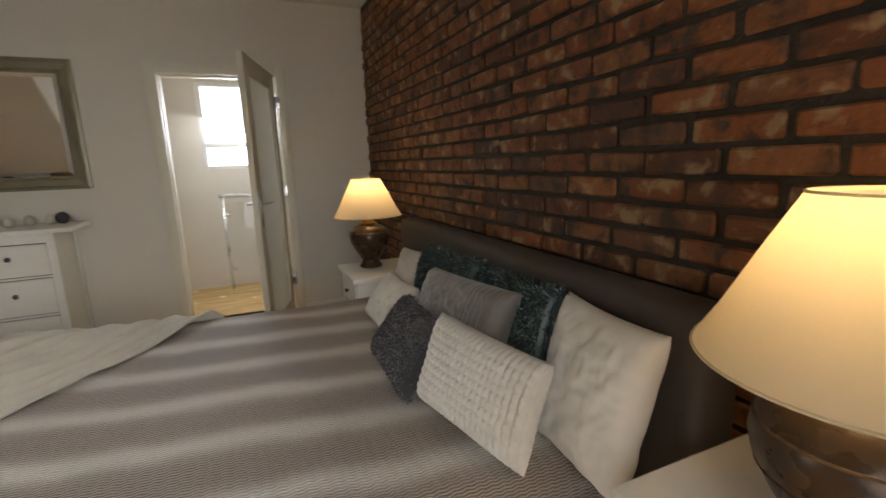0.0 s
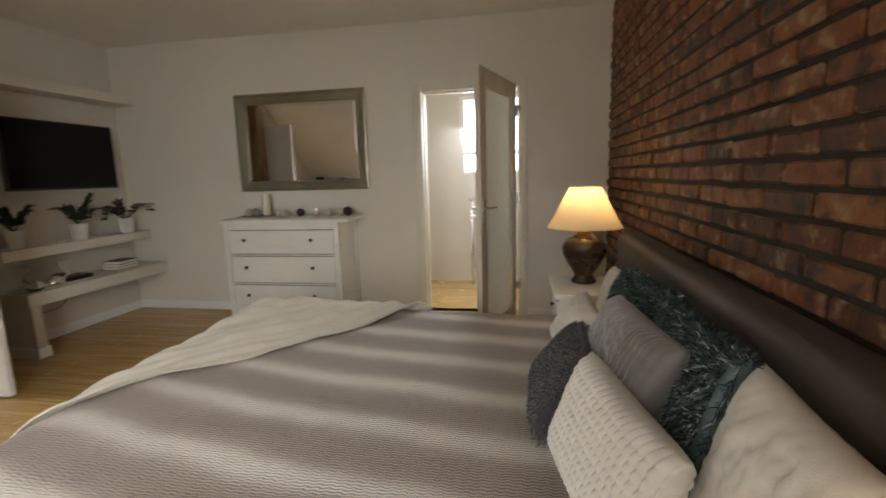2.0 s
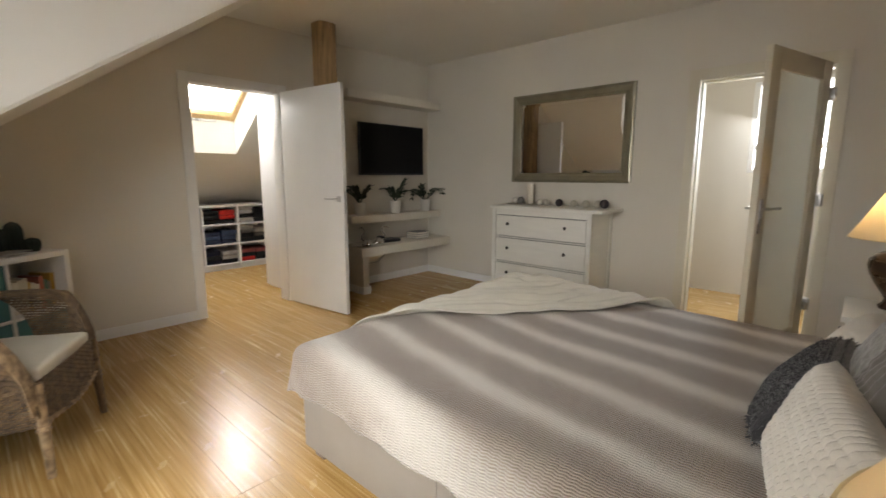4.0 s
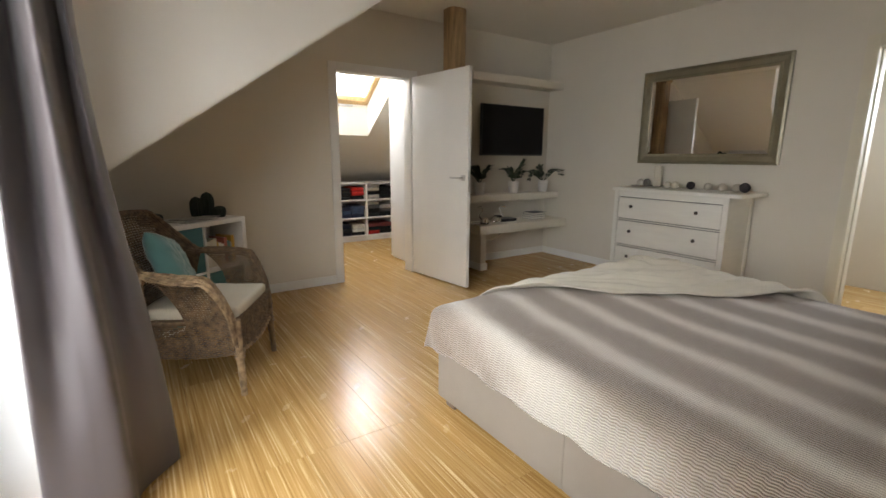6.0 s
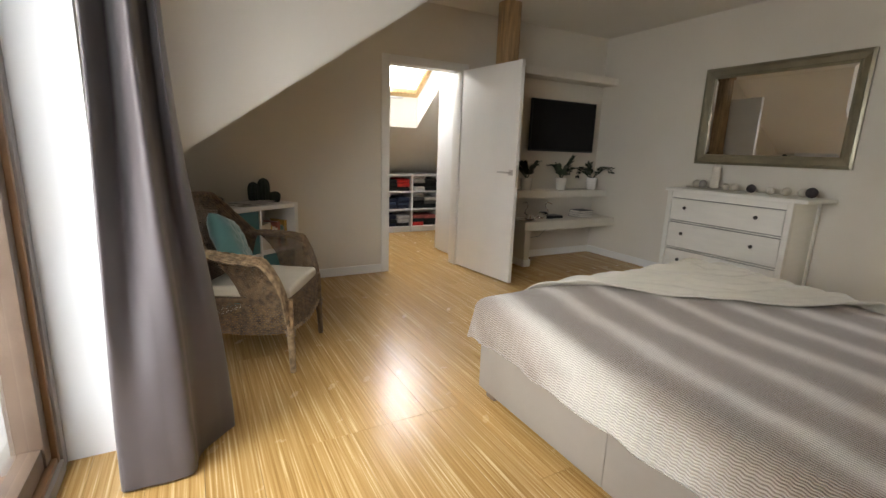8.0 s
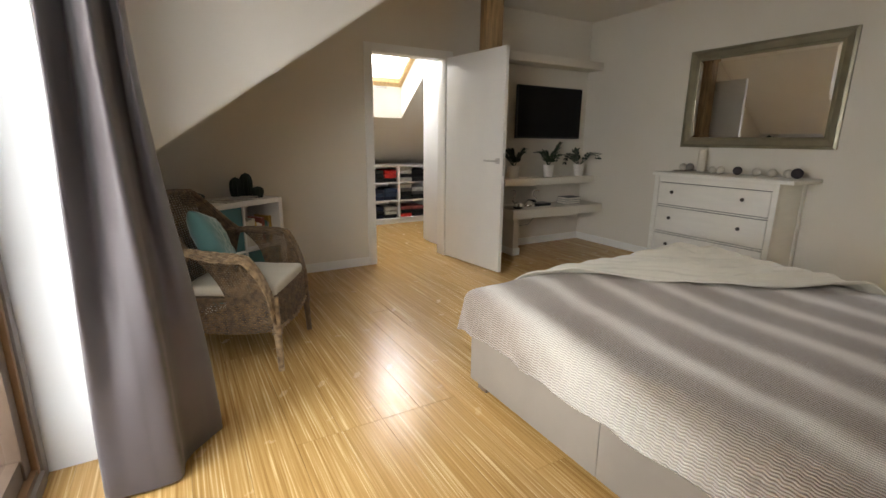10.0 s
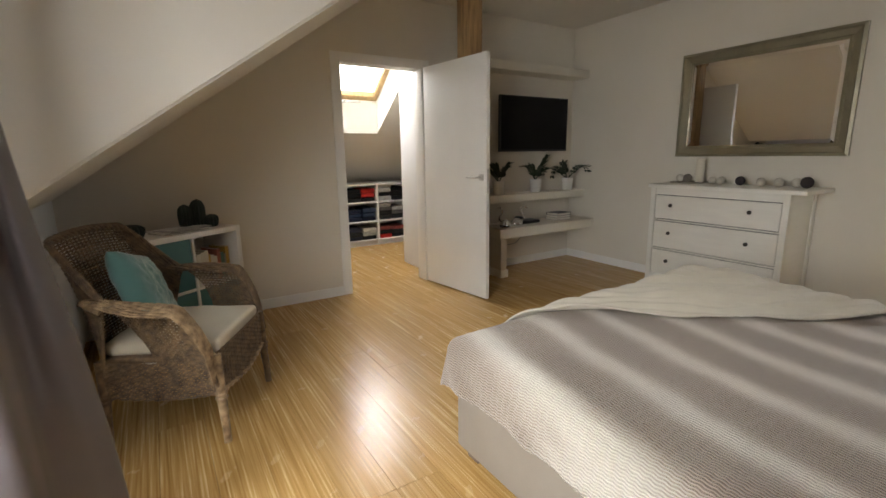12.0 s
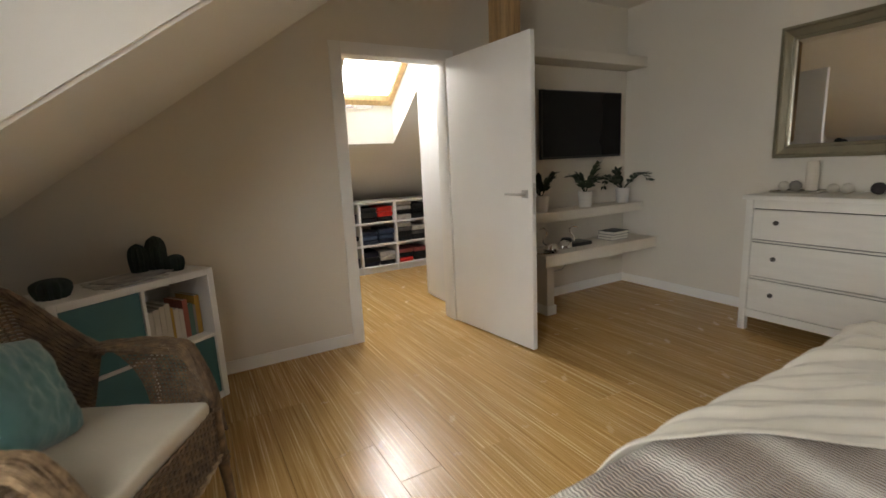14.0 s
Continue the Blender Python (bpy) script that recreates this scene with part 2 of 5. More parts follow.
structure("wall_south", boxes(((W, 0.0, 0), (-0.21, S, TOP)), ((1.42, 0.0, 0), (E + 0.012, S, TOP)), ((-0.21, 0.0, 2.32), (1.42, S, TOP)), bevel=0), REVEAL, "white painted outer wall with a deep terrace door reveal", "wall")
structure("ceiling", boxes(((-5.2, -0.1, TOP), (2.6, 8.4, TOP + 0.15)), bevel=0), CEIL, "plain off-white flat ceiling", "ceiling")

bm = bmesh.new()
prof = [(S - 0.005, slope_z(S)), (S_TOP, TOP), (S_TOP, TOP + 0.1), (S - 0.005, TOP + 0.1)]
ends = [[bm.verts.new((x, y, z)) for y, z in prof] for x in (W - 0.005, CH)]
for i in range(4):
    bm.faces.new((ends[0][i], ends[0][(i + 1) % 4], ends[1][(i + 1) % 4], ends[1][i]))
bm.faces.new(ends[0])
bm.faces.new(ends[1][::-1])
bmesh.ops.bevel(bm, geom=[e for e in bm.edges if all(abs(v.co.x - CH) < 1e-4 for v in e.verts)], offset=0.012, segments=2, affect="EDGES")
tagged(mesh_object("ceiling_slope", bm, CEIL, False), "off-white sloping roof soffit ending at the dormer cheek", "ceiling", kind="structure")

# dressing room shell
for nm, a, b in (("wall_dressing_room_west", (-5.2, 1.2, 0), (-5.06, 5.4, TOP)), ("wall_dressing_room_south", (-5.06, 1.2, 0), (W - 0.13, 1.32, TOP)), ("wall_dressing_room_north", (-5.06, 4.95, 0), (W - 0.13, 5.07, TOP))):
    structure(nm, boxes((a, b), bevel=0), WALL, "white painted wall of the dressing room", "wall")
DM, DX, DZ = 0.72, -4.97, 0.88


def dress_z(x):
    return DZ + DM * (x - DX)


SKY_Y0, SKY_Y1, SKX0, SKX1 = 2.66, 3.44, -4.07, -3.05
bm = bmesh.new()


def roof_piece(x0, x1, y0, y1, up=0.3):
    lo = [bm.verts.new((x, y, dress_z(x))) for x, y in ((x0, y0), (x1, y0), (x1, y1), (x0, y1))]
    hi = [bm.verts.new((v.co.x, v.co.y, v.co.z + up)) for v in lo]
    bm.faces.new(lo[::-1])
    bm.faces.new(hi)
    for i in range(4):
        bm.faces.new((lo[i], lo[(i + 1) % 4], hi[(i + 1) % 4], hi[i]))


X_TOP = DX + (TOP - DZ) / DM
roof_piece(-5.1, SKX0, 1.3, 5.0, 0.4)
roof_piece(SKX0, SKX1, 1.3, SKY_Y0, 0.4)
roof_piece(SKX0, SKX1, SKY_Y1, 5.0, 0.4)
roof_piece(SKX1, X_TOP, 1.3, 5.0, 0.4)
structure("ceiling_slope_dressing_room", bm, CEIL, "white sloping ceiling with a deep skylight reveal", "ceiling")

# hall shell
structure("wall_hall_north", boxes(((-1.6, 6.6, 0), (0.86, 6.72, TOP)), ((1.76, 6.6, 0), (2.6, 6.72, TOP)), ((0.86, 6.6, 0), (1.76, 6.72, 1.3)), ((0.86, 6.6, 2.2), (1.76, 6.72, TOP)), bevel=0), WALL, "white painted hall wall round the window", "wall")
structure("wall_hall_east", boxes(((2.46, N + 0.14, 0), (2.6, 6.6, TOP)), bevel=0), WALL, "white painted hall end wall", "wall")
structure("wall_hall_west", boxes(((-1.7, N + 0.14, 0), (-1.6, 6.72, TOP)), bevel=0), WALL, "white painted hall end wall", "wall")

# ---- openings ----
BACKDROP = emitter("overcast_glow", (0.82, 0.91, 1.0), 4.4)
for nm, a, b in (("backdrop", (-3.0, -2.6, -1.0), (5.0, -2.55, 4.0)), ("backdrop", (-0.5, 7.9, 0.4), (3.4, 7.95, 3.6))):
    structure(nm, boxes((a, b), bevel=0), BACKDROP, "bright overcast sky seen through the window", "sky")
structure("ground", boxes(((-60, -60, -3.4), (60, 60, -3.2)), bevel=0), mat("far_ground", (0.14, 0.15, 0.1), 0.9, 0.3, 0.3), "dull green ground far below the terrace", "ground")
structure("terrace", boxes(((-3, -2.5, -0.2), (4, 0.08, -0.05)), bevel=0), mat("terrace_stone", (0.4, 0.38, 0.36), 0.8, 0.15, 3), "pale stone terrace outside the glass door", "terrace")

door_t = tagged(new("window_1"), "brown wooden terrace door with a large glass pane", "window", kind="structure")
part("outer_frame", boxes(((-0.205, 0.03, 0.0), (-0.155, 0.16, 2.31)), ((1.34, 0.03, 0.0), (1.415, 0.16, 2.31)), ((-0.155, 0.03, 2.23), (1.34, 0.16, 2.31)), ((-0.155, 0.03, 0.0), (1.34, 0.165, 0.05))), GREY_FRAME, door_t)
part("wood_stop", boxes(((-0.153, 0.05, 0.05), (-0.13, 0.152, 2.22)), ((-0.13, 0.05, 0.05), (1.34, 0.15, 0.075))), mat("varnished_brown_wood", (0.26, 0.14, 0.065), 0.4, 0.2, 6, 0.05, 60), door_t, "orange-brown wooden stop")
part("sash", boxes(((-0.128, 0.04, 0.08), (-0.065, 0.135, 2.2)), ((0.58, 0.04, 0.08), (0.67, 0.13, 2.2)), ((1.25, 0.04, 0.08), (1.335, 0.13, 2.2)), ((-0.065, 0.04, 0.08), (1.25, 0.128, 0.16)), ((-0.065, 0.04, 2.12), (1.25, 0.128, 2.2))), SILL_WOOD, door_t)
for x0, x1 in ((-0.066, 0.58), (0.67, 1.25)):
    p = part("pane", boxes(((x0, 0.09, 0.158), (x1, 0.096, 2.122)), bevel=0), GLASS, door_t)
    p.visible_shadow = False

sky_w = tagged(new("window_2"), "pine roof window set in a deep white reveal", "window", kind="structure")


def on_roof(x0, x1, y0, y1, h0, h1):
    """A slab along the dressing room roof, between two heights above the soffit."""
    b = bmesh.new()
    lo = [b.verts.new((x, y, dress_z(x) + h0)) for x, y in ((x0, y0), (x1, y0), (x1, y1), (x0, y1))]
    hi = [b.verts.new((x, y, dress_z(x) + h1)) for x, y in ((x0, y0), (x1, y0), (x1, y1), (x0, y1))]
    b.faces.new(lo[::-1])
    b.faces.new(hi)
    for i in range(4):
        b.faces.new((lo[i], lo[(i + 1) % 4], hi[(i + 1) % 4], hi[i]))
    return b


for a in ((SKX0, SKX0 + 0.06, SKY_Y0, SKY_Y1), (SKX1 - 0.07, SKX1, SKY_Y0, SKY_Y1), (SKX0 + 0.06, SKX1 - 0.07, SKY_Y0, SKY_Y0 + 0.06), (SKX0 + 0.06, SKX1 - 0.07, SKY_Y1 - 0.06, SKY_Y1)):
    part("window_frame", on_roof(*a, 0.40, 0.46), PINE, sky_w, "varnished pine sash bar")
p = part("pane", on_roof(SKX0 + 0.06, SKX1 - 0.07, SKY_Y0 + 0.06, SKY_Y1 - 0.06, 0.42, 0.425), GLASS, sky_w)
p.visible_shadow = False
part("vent_handle", boxes(((SKX0 + 0.065, 2.9, dress_z(SKX0) + 0.36), (SKX0 + 0.085, 3.2, dress_z(SKX0) + 0.39)), bevel=0.005), STEEL, sky_w)
structure("backdrop_skylight", on_roof(SKX0 - 0.8, SKX1 + 0.9, SKY_Y0 - 0.8, SKY_Y1 + 0.8, 1.1, 1.12), emitter("overcast_zenith", (0.84, 0.92, 1.0), 9.0), "bright overcast sky above the roof window", "sky")

hall_w = tagged(new("window_3"), "white framed hall window with a low transom", "window", kind="structure")
part("window_frame", boxes(((0.86, 6.6, 1.3), (0.91, 6.68, 2.2)), ((1.71, 6.6, 1.3), (1.76, 6.68, 2.2)), ((0.91, 6.6, 1.3), (1.71, 6.68, 1.34)), ((0.91, 6.6, 2.16), (1.71, 6.68, 2.2)), ((0.91, 6.6, 1.53), (1.71, 6.68, 1.58))), WHITE, hall_w)
p = part("pane", boxes(((0.91, 6.63, 1.34), (1.71, 6.636, 2.16)), bevel=0), GLASS, hall_w)
p.visible_shadow = False

# hall balustrade of steel posts and glass
rail = thing("balustrade", pose(0, 0, 0), "steel and clear glass stair balustrade in the hall", "balustrade")
for x in (0.99, 1.95):
    part("post", boxes(((x, 6.42, 0), (x + 0.035, 6.455, 1.0)), bevel=0.004), STEEL, rail)
part("top_rail", boxes(((0.97, 6.41, 1.0), (2.4, 6.465, 1.035)), bevel=0.008), STEEL, rail)
for z in (0.2, 0.8):
    part("glass_clamp", boxes(((1.025, 6.425, z), (1.075, 6.45, z + 0.04)), bevel=0.004), STEEL, rail)
p = part("glass_panel", boxes(((1.06, 6.433, 0.1), (1.94, 6.443, 0.95)), bevel=0.002), GLASS, rail)
p.visible_shadow = False

# doors
d1 = tagged(new("door_1"), "flat white interior door standing open into the bedroom", "door", kind="structure")
d1.matrix_basis = pose(W + 0.035, 3.185, 0, 0, 0, 6.5)
part("door_leaf", boxes(((0.0, -0.02, 0.012), (0.845, 0.02, 2.04)), bevel=0.004), WHITE, d1)


def lever(y_face, sign, x0, parent, z=1.06):
    """A lever handle with a square rose on one face of a leaf."""
    part("handle_rose", boxes(((x0 - 0.026, y_face, z - 0.026), (x0 + 0.026, y_face + sign * 0.009, z + 0.026)), bevel=0.003), STEEL, parent)
    b = bmesh.new()
    y = y_face + sign * 0.05
    tube(b, [(x0, y_face, z), (x0, y - sign * 0.012, z), (x0 - 0.012, y, z), (x0 - 0.05, y, z), (x0 - 0.135, y, z)], 0.0085, 10)
    part("handle_lever", b, STEEL, parent)


lever(-0.02, -1, 0.79, d1)
lever(0.02, 1, 0.79, d1)
part("lock_edge", boxes(((0.8455, -0.009, 0.93), (0.8475, 0.009, 1.13)), bevel=0.0), STEEL, d1)
fr1 = tagged(new("door_frame_1"), "white door frame of the dressing room", "door frame", kind="structure")
for a, b in (((W - 0.14, 2.295, 0), (W + 0.014, 2.377, 2.11)), ((W - 0.14, 3.163, 0), (W + 0.014, 3.245, 2.11)), ((W - 0.14, 2.377, 2.03), (W + 0.014, 3.163, 2.11))):
    part("jamb", boxes((a, b), bevel=0.004), WHITE, fr1)

d2 = tagged(new("door_2"), "cream door with a tall frosted glass pane standing ajar", "door", kind="structure")
HX, HY, HA = 1.522, 5.165, 254.0
d2.matrix_basis = pose(HX, HY, 0, 0, 0, HA)
part("door_stile", boxes(((0.0, -0.02, 0.012), (0.12, 0.02, 2.04)), bevel=0.004), CREAM_FRAME, d2)
part("door_stile", boxes(((0.725, -0.02, 0.012), (0.845, 0.02, 2.04)), bevel=0.004), CREAM_FRAME, d2)
part("door_rail", boxes(((0.12, -0.019, 1.91), (0.725, 0.019, 2.04)), bevel=0.003), CREAM_FRAME, d2)
part("door_rail", boxes(((0.12, -0.019, 0.012), (0.725, 0.019, 0.16)), bevel=0.003), CREAM_FRAME, d2)
part("glass_pane", boxes(((0.118, -0.004, 0.158), (0.727, 0.004, 1.912)), bevel=0), FROST, d2, "tall frosted glass pane")
part("glazing_bead", boxes(((0.12, -0.012, 0.16), (0.135, 0.012, 1.91)), ((0.71, -0.012, 0.16), (0.725, 0.012, 1.91)), bevel=0.002), CREAM_FRAME, d2)
lever(-0.02, -1, 0.79, d2)
lever(0.02, 1, 0.79, d2)
part("lock_plate", boxes(((0.768, -0.024, 0.9), (0.812, -0.02, 1.12)), ((0.768, 0.02, 0.9), (0.812, 0.024, 1.12)), bevel=0.002), STEEL, d2)
for z in (0.28, 1.05, 1.78):
    part("hinge", boxes(((-0.03, -0.006, z), (0.012, 0.052, z + 0.09)), bevel=0.005), STEEL, d2)
fr2 = tagged(new("door_frame_2"), "cream wooden frame round the hall doorway", "door frame", kind="structure")
for a, b in (((0.635, N - 0.014, 0), (0.712, N + 0.15, 2.12)), ((1.562, N - 0.014, 0), (1.64, N + 0.15, 2.12)), ((0.712, N - 0.014, 2.034), (1.562, N + 0.15, 2.12))):
    part("jamb", boxes((a, b), bevel=0.004), CREAM_FRAME, fr2)

for a, b in (((0.705, N + 0.06, 0), (0.722, N + 0.149, 2.03)), ((1.552, N + 0.06, 0), (1.57, N + 0.149, 2.03)), ((0.722, N + 0.06, 2.024), (1.552, N + 0.149, 2.04))):
    part("door_stop", boxes((a, b), bevel=0.002), CREAM_FRAME, fr2)

# baseboards
for a, b in (((W, S, 0), (W + 0.014, 2.295, 0.085)), ((W, 3.245, 0), (W + 0.014, N, 0.085)), ((W + 0.014, N - 0.014, 0), (0.635, N, 0.085)), ((1.635, N - 0.014, 0), (E - 0.02, N, 0.085)), ((W + 0.014, S, 0), (-0.21, S + 0.014, 0.085))):
    structure("baseboard", boxes((a, b), bevel=0.003), WHITE, "white painted skirting board", "baseboard")

# timber post by the west wall
bm = bmesh.new()
grid_mesh(bm, lambda u, v: (-1.99 + 0.092 * (1 + 0.05 * noise.noise((3 * math.cos(6.283 * u), 3 * math.sin(6.283 * u), 4 * v))) * math.copysign(abs(math.cos(6.283 * u)) ** 0.55, math.cos(6.283 * u)), 3.415 + 0.094 * (1 + 0.05 * noise.noise((2 + 3 * math.cos(6.283 * u), 3 * math.sin(6.283 * u), 4 * v))) * math.copysign(abs(math.sin(6.283 * u)) ** 0.55, math.sin(6.283 * u)), TOP * v), 40, 30)
bmesh.ops.remove_doubles(bm, verts=bm.verts, dist=0.0005)
tagged(mesh_object("timber_post", bm, TIMBER), "rough-hewn brown timber post standing behind the open door", "post")

# ---- bed ----
BX0, BX1, BY0, BY1, BZ = 0.045, 2.14, 1.9, 3.76, 0.49


def bedspread_material():
    m = bpy.data.materials.new("ribbed_plush")
    m.use_nodes = True
    n, l = m.node_tree.nodes, m.node_tree.links
    b = n["Principled BSDF"]
    co = n.new("ShaderNodeTexCoord").outputs["Object"]
    soft = n.new("ShaderNodeTexNoise")
    soft.inputs["Scale"].default_value, soft.inputs["Detail"].default_value = 3.2, 3
    l.new(co, soft.inputs["Vector"])
    sep = n.new("ShaderNodeSeparateXYZ")
    l.new(co, sep.inputs[0])

    def calc(op, a, c=None, d=None):
        k = n.new("ShaderNodeMath")
        k.operation = op
        for i, v in enumerate((a, c, d)):
            if v is None:
                continue
            if isinstance(v, (int, float)):
                k.inputs[i].default_value = v
            else:
                l.new(v, k.inputs[i])
        return k.outputs[0]
    y = calc("MULTIPLY_ADD", soft.outputs["Fac"], 0.07, calc("MULTIPLY_ADD", sep.outputs["X"], 0.14, calc("ADD", sep.outputs["Y"], -0.098)))
    band = calc("SINE", calc("MULTIPLY_ADD", y, 2 * math.pi / STRIPE, STRIPE_AT))
    band = calc("MULTIPLY_ADD", band, 0.5, 0.5)
    mott = n.new("ShaderNodeTexNoise")
    mott.inputs["Scale"].default_value, mott.inputs["Detail"].default_value = 9, 6
    l.new(co, mott.inputs["Vector"])
    band = calc("ADD", band, calc("MULTIPLY_ADD", mott.outputs["Fac"], 0.3, -0.15))
    ramp = n.new("ShaderNodeValToRGB")
    for pos, col in ((0.08, (0.43, 0.355, 0.295)), (0.52, (0.49, 0.415, 0.355)), (0.78, (0.64, 0.58, 0.515)), (0.97, (0.78, 0.73, 0.66))):
        ramp.color_ramp.elements.new(pos).color = (*col, 1)
    ramp.color_ramp.elements.remove(ramp.color_ramp.elements[0])
    ramp.color_ramp.elements.remove(ramp.color_ramp.elements[-1])
    l.new(band, ramp.inputs[0])
    # wavy ribs along the bed, running on down the hanging sides
    flow = n.new("ShaderNodeCombineXYZ")
    zig = calc("SINE", calc("MULTIPLY_ADD", mott.outputs["Fac"], 5.0, calc("MULTIPLY", sep.outputs["X"], 190.0)))
    l.new(calc("ADD", calc("ADD", sep.outputs["Y"], sep.outputs["Z"]), calc("MULTIPLY_ADD", zig, 0.0018, calc("MULTIPLY", mott.outputs["Fac"], 0.02))), flow.inputs[0])
    wave = n.new("ShaderNodeTexWave")
    wave.wave_type, wave.bands_direction = "BANDS", "X"
    wave.inputs["Scale"].default_value, wave.inputs["Distortion"].default_value = 27, 0.0
    l.new(flow.outputs[0], wave.inputs["Vector"])
    mx = n.new("ShaderNodeMix")
    mx.data_type, mx.blend_type = "RGBA", "MULTIPLY"
    k = calc("MULTIPLY", calc("SUBTRACT", 1.0, wave.outputs["Fac"]), calc("MINIMUM", 1.0, calc("MAXIMUM", 0.25, calc("MULTIPLY_ADD", mott.outputs["Fac"], 0.5, calc("MULTIPLY_ADD", band, -0.62, 0.88)))))
    l.new(k, mx.inputs["Factor"])
    l.new(ramp.outputs[0], mx.inputs["A"])
    mx.inputs["B"].default_value = (0.31, 0.26, 0.22, 1)
    l.new(mx.outputs["Result"], b.inputs["Base Color"])
    bp = n.new("ShaderNodeBump")
    bp.inputs["Strength"].default_value, bp.inputs["Distance"].default_value = 0.7, 0.006
    l.new(calc("MULTIPLY_ADD", mott.outputs["Fac"], 0.8, wave.outputs["Fac"]), bp.inputs["Height"])
    l.new(bp.outputs[0], b.inputs["Normal"])
    b.inputs["Roughness"].default_value, b.inputs["Sheen Weight"].default_value = 0.7, 0.35
    return m


STRIPE, STRIPE_AT = 0.29, 3.41
PLUSH = bedspread_material()
bed = thing("bed", pose(0, 0, 0), "double bed with taupe upholstered base and dark leather headboard", "bed")
bm = boxes(((BX0, BY0, 0.05), (0.87, BY1, 0.40)), ((0.8705, BY0, 0.05), (BX1 - 0.01, BY1, 0.40)), bevel=0.007)
part("base", bm, TAUPE, bed)
part("mattress", boxes(((BX0 + 0.02, BY0 + 0.04, 0.39), (BX1 - 0.01, BY1 - 0.04, BZ - 0.03)), bevel=0.05), WHITE, bed)
for x in (BX0 + 0.03, BX1 - 0.13):
    for y in (BY0 + 0.03, BY1 - 0.1):
        part("leg", boxes(((x, y, 0), (x + 0.07, y + 0.07, 0.055))), SILL_WOOD, bed, "dark wooden foot")
bm = bmesh.new()
bm_box(bm, (BX1, 1.68, 0.05), (2.29, 3.88, 0.955), 0.06, 5)
part("headboard", bm, LEATHER, bed, "dark brown leather headboard")


def over_edge(d, r=0.08):
    """How far a cloth lying past an edge by d goes out and down, round a soft corner of radius r."""
    if d <= 0:
        return d, 0.0
    arc = r * math.pi / 2
    if d < arc:
        a = d / r
        return r * math.sin(a), r * (1 - math.cos(a))
    return r + (d - arc) * 0.16, r + (d - arc) * 0.985


def cloth(x, y, lift=0.0):
    """A point of the cloth over the bed; x and y run on past the edges and then down the sides."""
    r = 0.08
    fx = BX0 - 0.075
    dx, zx = over_edge((fx + r) - x)
    ds, zs = over_edge((BY0 + r) - y)
    dn, zn = over_edge(y - (BY1 - r))
    px = fx + r - dx if x < fx + r else x
    py = BY0 + r - ds if y < BY0 + r else (BY1 - r + dn if y > BY1 - r else y)
    drop = max(zx, zs, zn)
    soft = 0.010 * noise.noise((2.2 * x, 2.2 * y, 0.3)) + 0.005 * noise.noise((7 * x, 7 * y, 1.7))
    fold = 0.0
    if drop > 0.05:
        fold = 0.008 * (1 - min(1, min(zx, max(zs, zn)) / 0.05)) * (drop - 0.05) / 0.15 * math.sin(21 * (x + y) + 3 * noise.noise((3 * x, 3 * y, 0)))
    return Vector((px - (fold if zx > zs else 0), py + (-fold if zs > 0.01 else fold if zn > 0.01 else 0), BZ + 0.012 + soft - drop + lift + 0.035 * math.exp(-((x - 0.15) / 0.4) ** 2)))


bm = bmesh.new()
DROP = 0.195
grid_mesh(bm, lambda u, v: cloth(BX0 - 0.06 - DROP + 0.02 * math.sin(9 * v) + (2.16 - BX0 + DROP) * u, BY0 - DROP * (0.97 + 0.05 * math.sin(7 * u + 1)) + (BY1 - BY0 + 2 * DROP) * v), 120, 120)
spread = solidify(tagged(mesh_object("bedspread", bm, PLUSH), "striped taupe and silver-grey plush bedspread on the bed", "bedspread"), 0.012)


def throw_point(u, v):
    # the diagonal runs from the foot to the far side
    a, c = Vector((-0.19, 1.99)), Vector((1.12, 3.88))
    q = Vector((-0.21, 3.94))
    edge = a.lerp(c, u)
    p = edge.lerp(q, v * (0.80 + 0.08 * math.sin(5 * u)))
    ripple = 0.03 * noise.noise((5 * u + 3 * v, 9 * v, 4)) + 0.024 * math.sin(46 * v + 7 * u + 4 * noise.noise((2 * u, 3 * v, 5))) * (0.5 + 0.6 * v) + 0.006 * noise.noise((14 * u, 10 * v, 2))
    return cloth(p.x, p.y, 0.026 + max(-0.015, ripple + 0.007 * math.sin(115 * v + 5 * noise.noise((4 * u, 2 * v, 8)))))


bm = bmesh.new()
grid_mesh(bm, throw_point, 90, 130)
solidify(tagged(mesh_object("throw_blanket", bm, CREAM_CLOTH), "cream knitted throw laid diagonally over the foot of the bed", "blanket"), 0.006)

